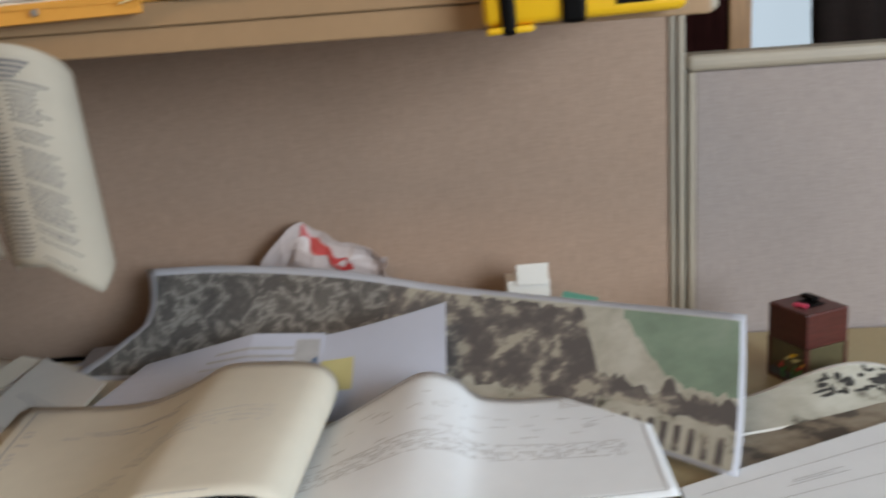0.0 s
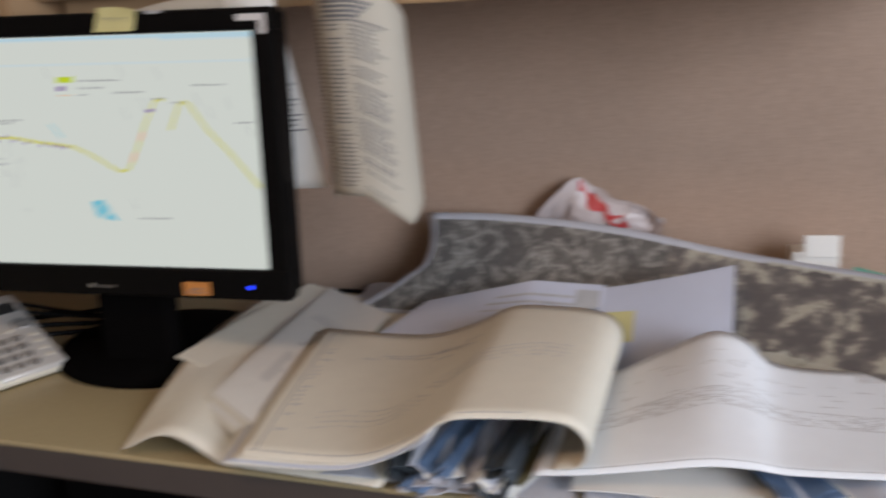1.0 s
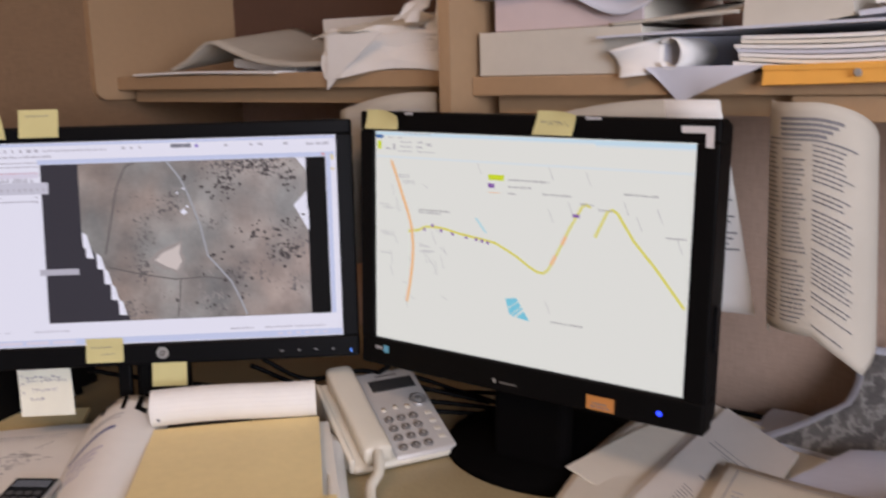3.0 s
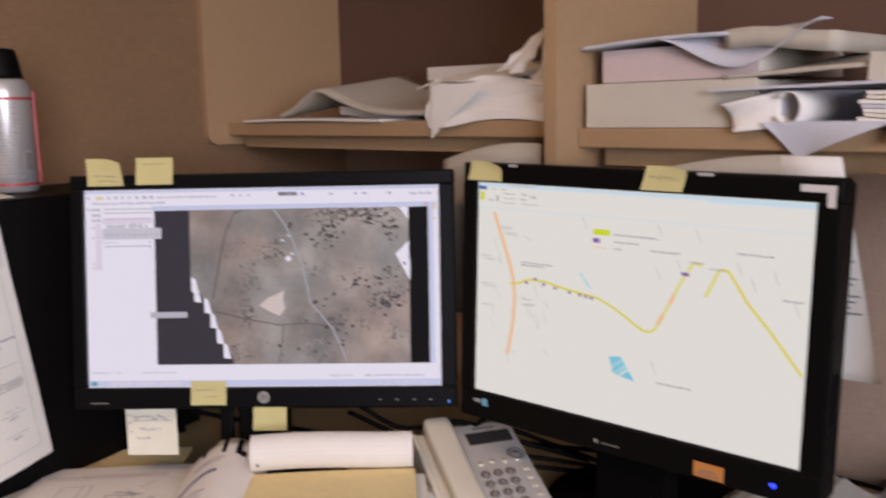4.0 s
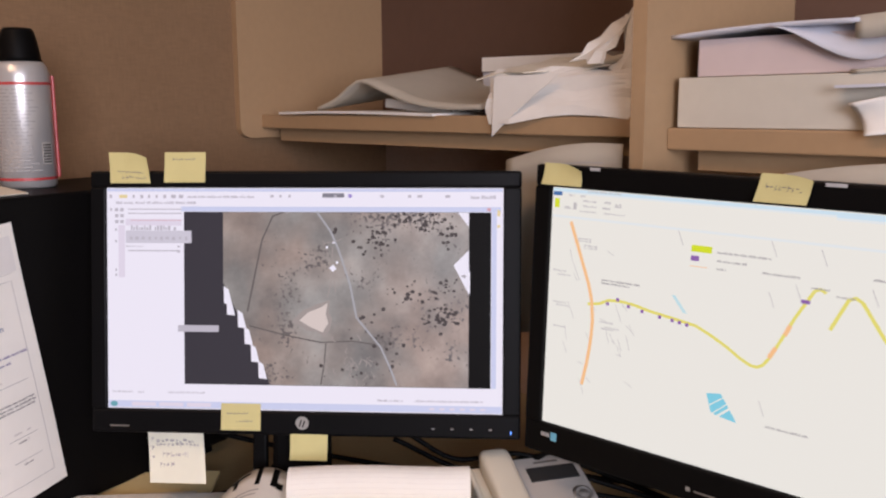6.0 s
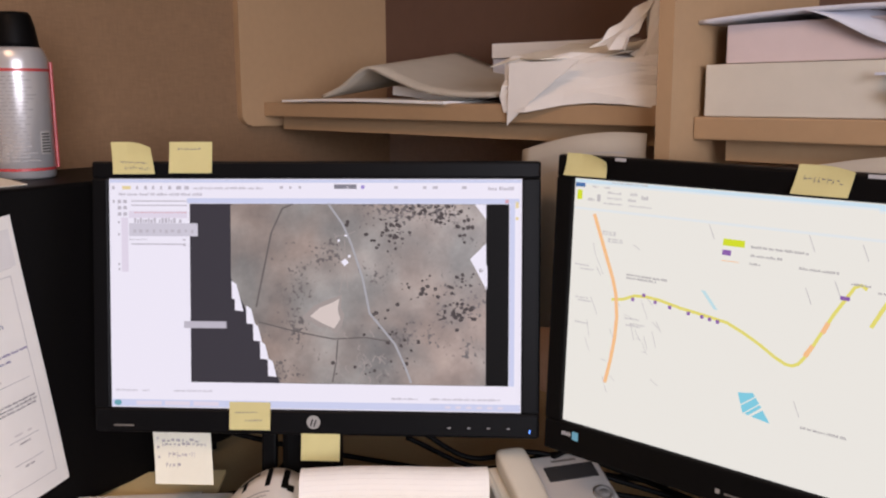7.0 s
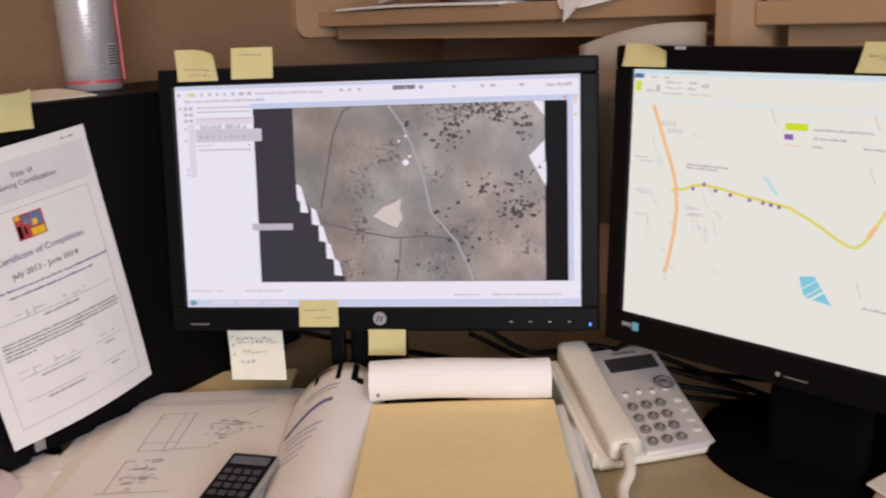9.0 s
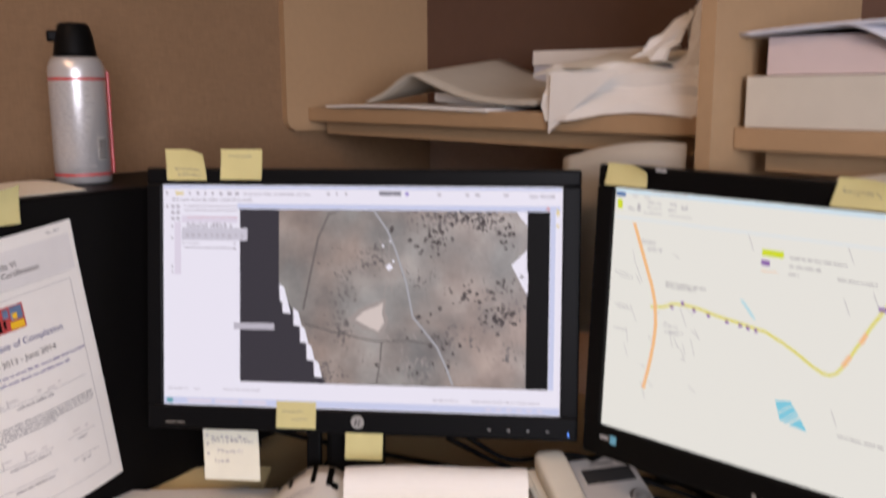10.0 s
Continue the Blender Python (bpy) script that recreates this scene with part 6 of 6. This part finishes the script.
for args in (("crumpled_paper", "crumpled white papers spilling over the shelf edge", [(-1.205, 1.048, 1.230), (-0.968, 1.055, 1.236), (-0.968, 1.075, 1.290), (-1.215, 1.075, 1.297)], 2, 0.0055, PAPER),
             ("crumpled_paper", "crumpled white paper pushed up against the divider", [(-1.03, 1.07, 1.236), (-0.965, 1.06, 1.24), (-0.960, 1.09, 1.46), (-1.010, 1.10, 1.36)], 5, 0.009, PAPER),
             ("crumpled_paper", "creased cream paper lying on the shelf papers", [(-1.23, 1.062, 1.290), (-1.03, 1.07, 1.297), (-0.98, 1.22, 1.318), (-1.20, 1.22, 1.318)], 9, 0.009, CREAM),
             ("crumpled_paper", "folded white paper corner sticking up", [(-1.075, 1.065, 1.300), (-1.02, 1.06, 1.30), (-1.0, 1.085, 1.350), (-1.015, 1.09, 1.352)], 13, 0.004, PAPER)):
    crumple(*args, pose(0, 0, 0))
tri = thing("loose_papers", "white sheet corner hanging down from the shelf", "papers", pose(0, 0, 0))
part("sheet", sheet(lambda u, v: (-1.192 + 0.11 * u * (0.35 + 0.65 * v), 1.050 + 0.004 * v, 1.209 + 0.078 * v + 0.03 * u * (1 - v)), 8, 8, 0.001), PAPER, tri)
paper_pile("paper_pile", "packed white papers behind the crumpled sheets", pose(-1.195, 1.10, ST), [(0.0, 0.22, 0.0, 0.20, 0.02), (0.01, 0.23, 0.0, 0.2, 0.018), (0.0, 0.235, 0.0, 0.2, 0.012)], [PAPER, GREYPAPER, PAPER], 0.0)

# ---- on the right shelf ----


def binder(name, label, x0, x1, y0, y1, z0, z1, cover, m=None):
    t = thing(name, label, "binder", m or pose(0, 0, 0), group="binders on the shelf")
    part("page_block", box(x0 + 0.006, x1 - 0.004, y0 + 0.003, y1, z0 + 0.002, z1 - 0.002, 0.001), CREAM, t)
    part("spine", box(x0, x1, y0, y0 + 0.0028, z0, z1, 0.001), cover, t)
    part("side", box(x0, x0 + 0.005, y0 + 0.0029, y1, z0, z1, 0.001), cover, t)
    return t


ST = 1.2245
binder("binder", "thick white binder lying on the shelf", -0.920, -0.695, 1.062, 1.30, ST, ST + 0.053, BINDERCARD)
binder("binder", "pinkish card box file on the binder", -0.905, -0.70, 1.075, 1.30, ST + 0.054, ST + 0.093, PINKPAPER)
tops = thing("loose_papers", "creased grey-white sheets on top of the box file", "papers", pose(0, 0, 0))
part("sheet", sheet(lambda u, v: (-0.930 + 0.20 * u, 1.060 + 0.22 * v, ST + 0.0985 + 0.003 * math.sin(3 * u) + 0.004 * u), 16, 8, 0.004), GREYPAPER, tops, smooth=True)
part("drooping_flap", sheet(lambda u, v: (-0.815 + 0.19 * u, 1.053 + 0.025 * v + 0.010 * math.sin(math.pi * u), ST + 0.101 + 0.008 * u - 0.040 * math.sin(math.pi * u) ** 1.6 * (1 - v)), 20, 6, 0.0012), GREYPAPER, tops, "creased grey-white flap hanging over the box", True)
part("thick_fold", sheet(lambda u, v: (-0.735 + 0.120 * u, 1.062 + 0.18 * v, ST + 0.1045 - 0.006 * u + 0.003 * math.sin(5 * u)), 14, 6, 0.020), SHADEDPAPER, tops, "thick folded sheets", True)
part("folded_edge", sheet(lambda u, v: (-0.735 + 0.150 * u, 1.060 + 0.14 * v, ST + 0.056 + 0.020 * math.sin(2.4 * u) * v + 0.006 * u), 16, 8, 0.004), SHADEDPAPER, tops, smooth=True)
rng = random.Random(21)
st1 = thing("report_stack", "thick stack of white reports with uneven page edges", "papers", pose(0, 0, 0), group="shelf papers")
for i in range(7):
    z = ST + 0.0065 + 0.0042 * i
    part("report", sheet(lambda u, v, z=z, i=i, o=rng.uniform(-0.006, 0.006): (-0.582 + o + (0.180 + o) * u, 1.050 + 0.3 * abs(o) + 0.22 * v, z + 0.0036 - 0.006 * math.sin(math.pi * u * 0.9) * (1 - i / 9) * (1 - v)), 12, 6, 0.0036), (PAPER, CREAM, PAPER, GREYPAPER)[i % 4], st1)
brd = thing("grey_board", "long thin grey card lying across the reports", "card", pose(0, 0, 0), group="shelf papers")
part("card", sheet(lambda u, v: (-0.742 + 0.42 * u, 1.044 + 0.22 * v, ST + 0.0415 + 0.004 * math.sin(2 * u) * (1 - v)), 16, 6, 0.0028), GREYPAPER, brd)
wdg = thing("folded_sheet", "white sheet folded into a wedge beside the binder", "papers", pose(0, 0, 0), group="shelf papers")
part("fold", sheet(lambda u, v: (-0.728 + 0.062 * u + 0.016 * (1 - v) * (1 - u), 1.043 + 0.016 * u * u + 0.010 * math.sin(math.pi * v) * (1 - u), ST - 0.004 + 0.004 * u + (0.028 + 0.010 * u) * v), 10, 8, 0.0012), PAPER, wdg, smooth=True)
part("inner_fold", sheet(lambda u, v: (-0.668 + 0.045 * u, 1.060 + 0.10 * u, ST + 0.002 + 0.036 * v), 8, 6, 0.0012), GREYPAPER, wdg)
rl = thing("rolled_sheet", "half-rolled white sheet sticking out of the shelf", "papers", pose(0, 0, 0), group="shelf papers")


def fn_r(u, v):
    a = radians(-150 + 290 * u)
    return (-0.655 + 0.013 * math.cos(a) + 0.01 * v, 1.048 + 0.18 * v, ST + 0.020 + 0.016 * math.sin(a))


part("sheet", sheet(fn_r, 24, 6, 0.001), PAPER, rl, smooth=True)
drp = thing("drooping_sheet", "grey-white sheet hanging in a point over the shelf edge", "papers", pose(0, 0, 0), group="shelf papers")


def fn_t(u, v):
    tip = 0.038 * (1 - abs(u - 0.28) / 0.28 if u < 0.28 else 1 - (u - 0.28) / 0.72)
    return (-0.680 + 0.130 * u, 1.048 + 0.006 * math.sin(7 * u) * (1 - v) - 0.004 * (1 - v), ST + 0.006 - max(0.002, tip) * (1 - v))


part("hanging_corner", sheet(fn_t, 20, 8, 0.0008), GREYPAPER, drp)
part("flat_part", sheet(lambda u, v: (-0.680 + 0.130 * u, 1.0485 + 0.15 * v, ST + 0.0062), 6, 6, 0.0012), GREYPAPER, drp)
blk = thing("paper_block", "cream block of folded papers on the card", "papers", pose(0, 0, 0), group="shelf papers")
part("block", sheet(lambda u, v: (-0.578 + 0.10 * u, 1.055 + 0.20 * v, ST + 0.072 - 0.008 * u + 0.012 * u * u + 0.004 * math.sin(3 * v)), 10, 6, 0.027), BINDERCARD, blk)
for i in range(3):
    z = ST + 0.046 + 0.0075 * i
    up = thing("loose_sheets", "bundle of creased white sheets on the shelf stack", "papers", pose(0, 0, 0), group="shelf papers")
    part("bundle", sheet(lambda u, v, z=z, i=i: (-0.468 + 0.012 * i + 0.20 * u, 1.050 + 0.006 * (i % 3) + 0.22 * v, z + 0.007 + 0.004 * math.sin(4 * u + i) * (1 - v)), 14, 6, 0.0050), (GREYPAPER, PAPER, CREAM)[i % 3], up)
env = thing("orange_envelope", "orange padded envelope with a clasp, bent over the shelf edge", "envelope", pose(0, 0, 0))
part("envelope", sheet(lambda u, v: (-0.552 + 0.195 * u, 1.0415 + 0.20 * v, ST + 0.0055), 12, 8, 0.005), ORANGE, env)
part("front_lip", sheet(lambda u, v: (-0.552 + 0.195 * u, 1.0405 + 0.004 * v, ST - 0.014 + 0.019 * v + 0.004 * u), 12, 4, 0.004), ORANGE, env)
part("clasp", lathe([(0.004, 0), (0.003, 0.0015)], 10, pose(-0.462, 1.0362, ST - 0.003, 90, 0, 0)), SILVER, env)
part("flap", sheet(lambda u, v: (-0.375 + 0.09 * u, 1.034 + 0.03 * v, ST + 0.000 + 0.022 * u + 0.006 * v), 6, 4, 0.0015), MANILA, env)
paper_pile("paper_pile", "flat white papers along the shelf", pose(-0.34, 1.05, ST), [(0.02, 0.27, 0.0, 0.26, 0.006), (0.0, 0.25, 0.005, 0.26, 0.004), (0.05, 0.16, -0.008, 0.2, 0.003)], [GREYPAPER, PAPER, PAPER], 0.0)

yt = thing("yellow_hand_tool", "yellow plastic tool with black bands hooked on the shelf", "tool", pose(0.060, 1.036, 1.192, 0, -1.5, 2))
part("body", box(-0.086, 0.100, -0.018, 0.016, -0.014, 0.045, 0.008, 3), YELLOW, yt, "", True)
part("grip", box(-0.084, -0.040, -0.022, 0.014, -0.021, -0.0142, 0.003, 3), YELLOW, yt, "", True)
for x in (-0.070, -0.014):
    part("black_band", box(x, x + 0.014 + (0.008 if x > -0.05 else 0), -0.0235, 0.0175, -0.0225 if x < -0.05 else -0.0165, 0.0465, 0.004), BLACK, yt)
part("mark", flat([rect(0.035, 0.07, -0.004, 0.004)], -0.0184), BLACK, yt)
# ---- cables behind the monitors ----
for pts, lb in (([(-1.30, 0.83, DESK + 0.02), (-1.20, 0.90, DESK + 0.05), (-1.08, 0.98, DESK + 0.03), (-0.98, 1.08, DESK + 0.012), (-0.86, 1.16, DESK + 0.006)], "black monitor cable lying along the desk"),
                ([(-1.38, 0.74, DESK + 0.09), (-1.30, 0.80, DESK + 0.075), (-1.15, 0.95, DESK + 0.04), (-1.02, 1.05, DESK + 0.03), (-0.9, 1.15, DESK + 0.008)], "black cable looped behind the monitors"),
                ([(-1.05, 1.02, DESK + 0.09), (-1.10, 0.99, DESK + 0.05), (-1.16, 0.97, DESK + 0.02), (-1.28, 0.95, DESK + 0.005)], "black power cable dropping to the desk"),
                ([(-0.80, 1.10, DESK + 0.10), (-0.88, 1.13, DESK + 0.05), (-1.0, 1.14, DESK + 0.02), (-1.12, 1.12, DESK + 0.006)], "black cable behind the monitor stand"),
                ([(-1.19, 0.90, DESK + 0.10), (-1.15, 0.945, DESK + 0.066), (-1.09, 1.00, DESK + 0.075), (-1.02, 1.05, DESK + 0.05), (-0.94, 1.10, DESK + 0.03)], "black display cable sagging between the monitors"),
                ([(-1.22, 0.90, DESK + 0.085), (-1.16, 0.975, DESK + 0.04), (-1.09, 1.05, DESK + 0.058), (-1.0, 1.11, DESK + 0.03), (-0.90, 1.14, DESK + 0.01)], "tangled black cable behind the telephone"),
                ([(-1.33, 0.80, DESK + 0.10), (-1.31, 0.78, DESK + 0.06), (-1.33, 0.745, DESK + 0.03), (-1.37, 0.73, DESK + 0.012)], "thin black cable dropping behind the monitor")):
    c = thing("cable", lb, "cable", pose(0, 0, 0), group="cables")
    part("cord", tube(smooth_path(pts, 14), 0.0035, 8), BLACK, c, smooth=True)
plug = thing("cable_plug", "black display plug hanging below the monitor", "plug", ML @ pose(0.178, 0.03, -0.300))
part("plug", box(-0.009, 0.009, -0.006, 0.006, -0.052, 0.0, 0.003), BLACK, plug)
part("cord", tube(smooth_path([(0, 0, -0.05), (-0.002, 0.004, -0.08), (-0.012, 0.01, -0.105), (-0.03, 0.03, -0.118)], 8), 0.0032, 8), BLACK, plug)
# housing for the added warm lamp, out of view
lamp = thing("added_ceiling_light", "added ceiling light out of view, with a pale diffuser", "lamp", pose(-0.70, -0.6, 2.6))
lf = box(-0.62, 0.62, -0.32, -0.29, -0.02, 0.0)
box(-0.62, 0.62, 0.29, 0.32, -0.02, 0.0, bm=lf)
part("frame", lf, TRIM, lamp)
part("diffuser", box(-0.6, 0.6, -0.288, 0.288, -0.006, -0.002), LAMPGLOW, lamp)
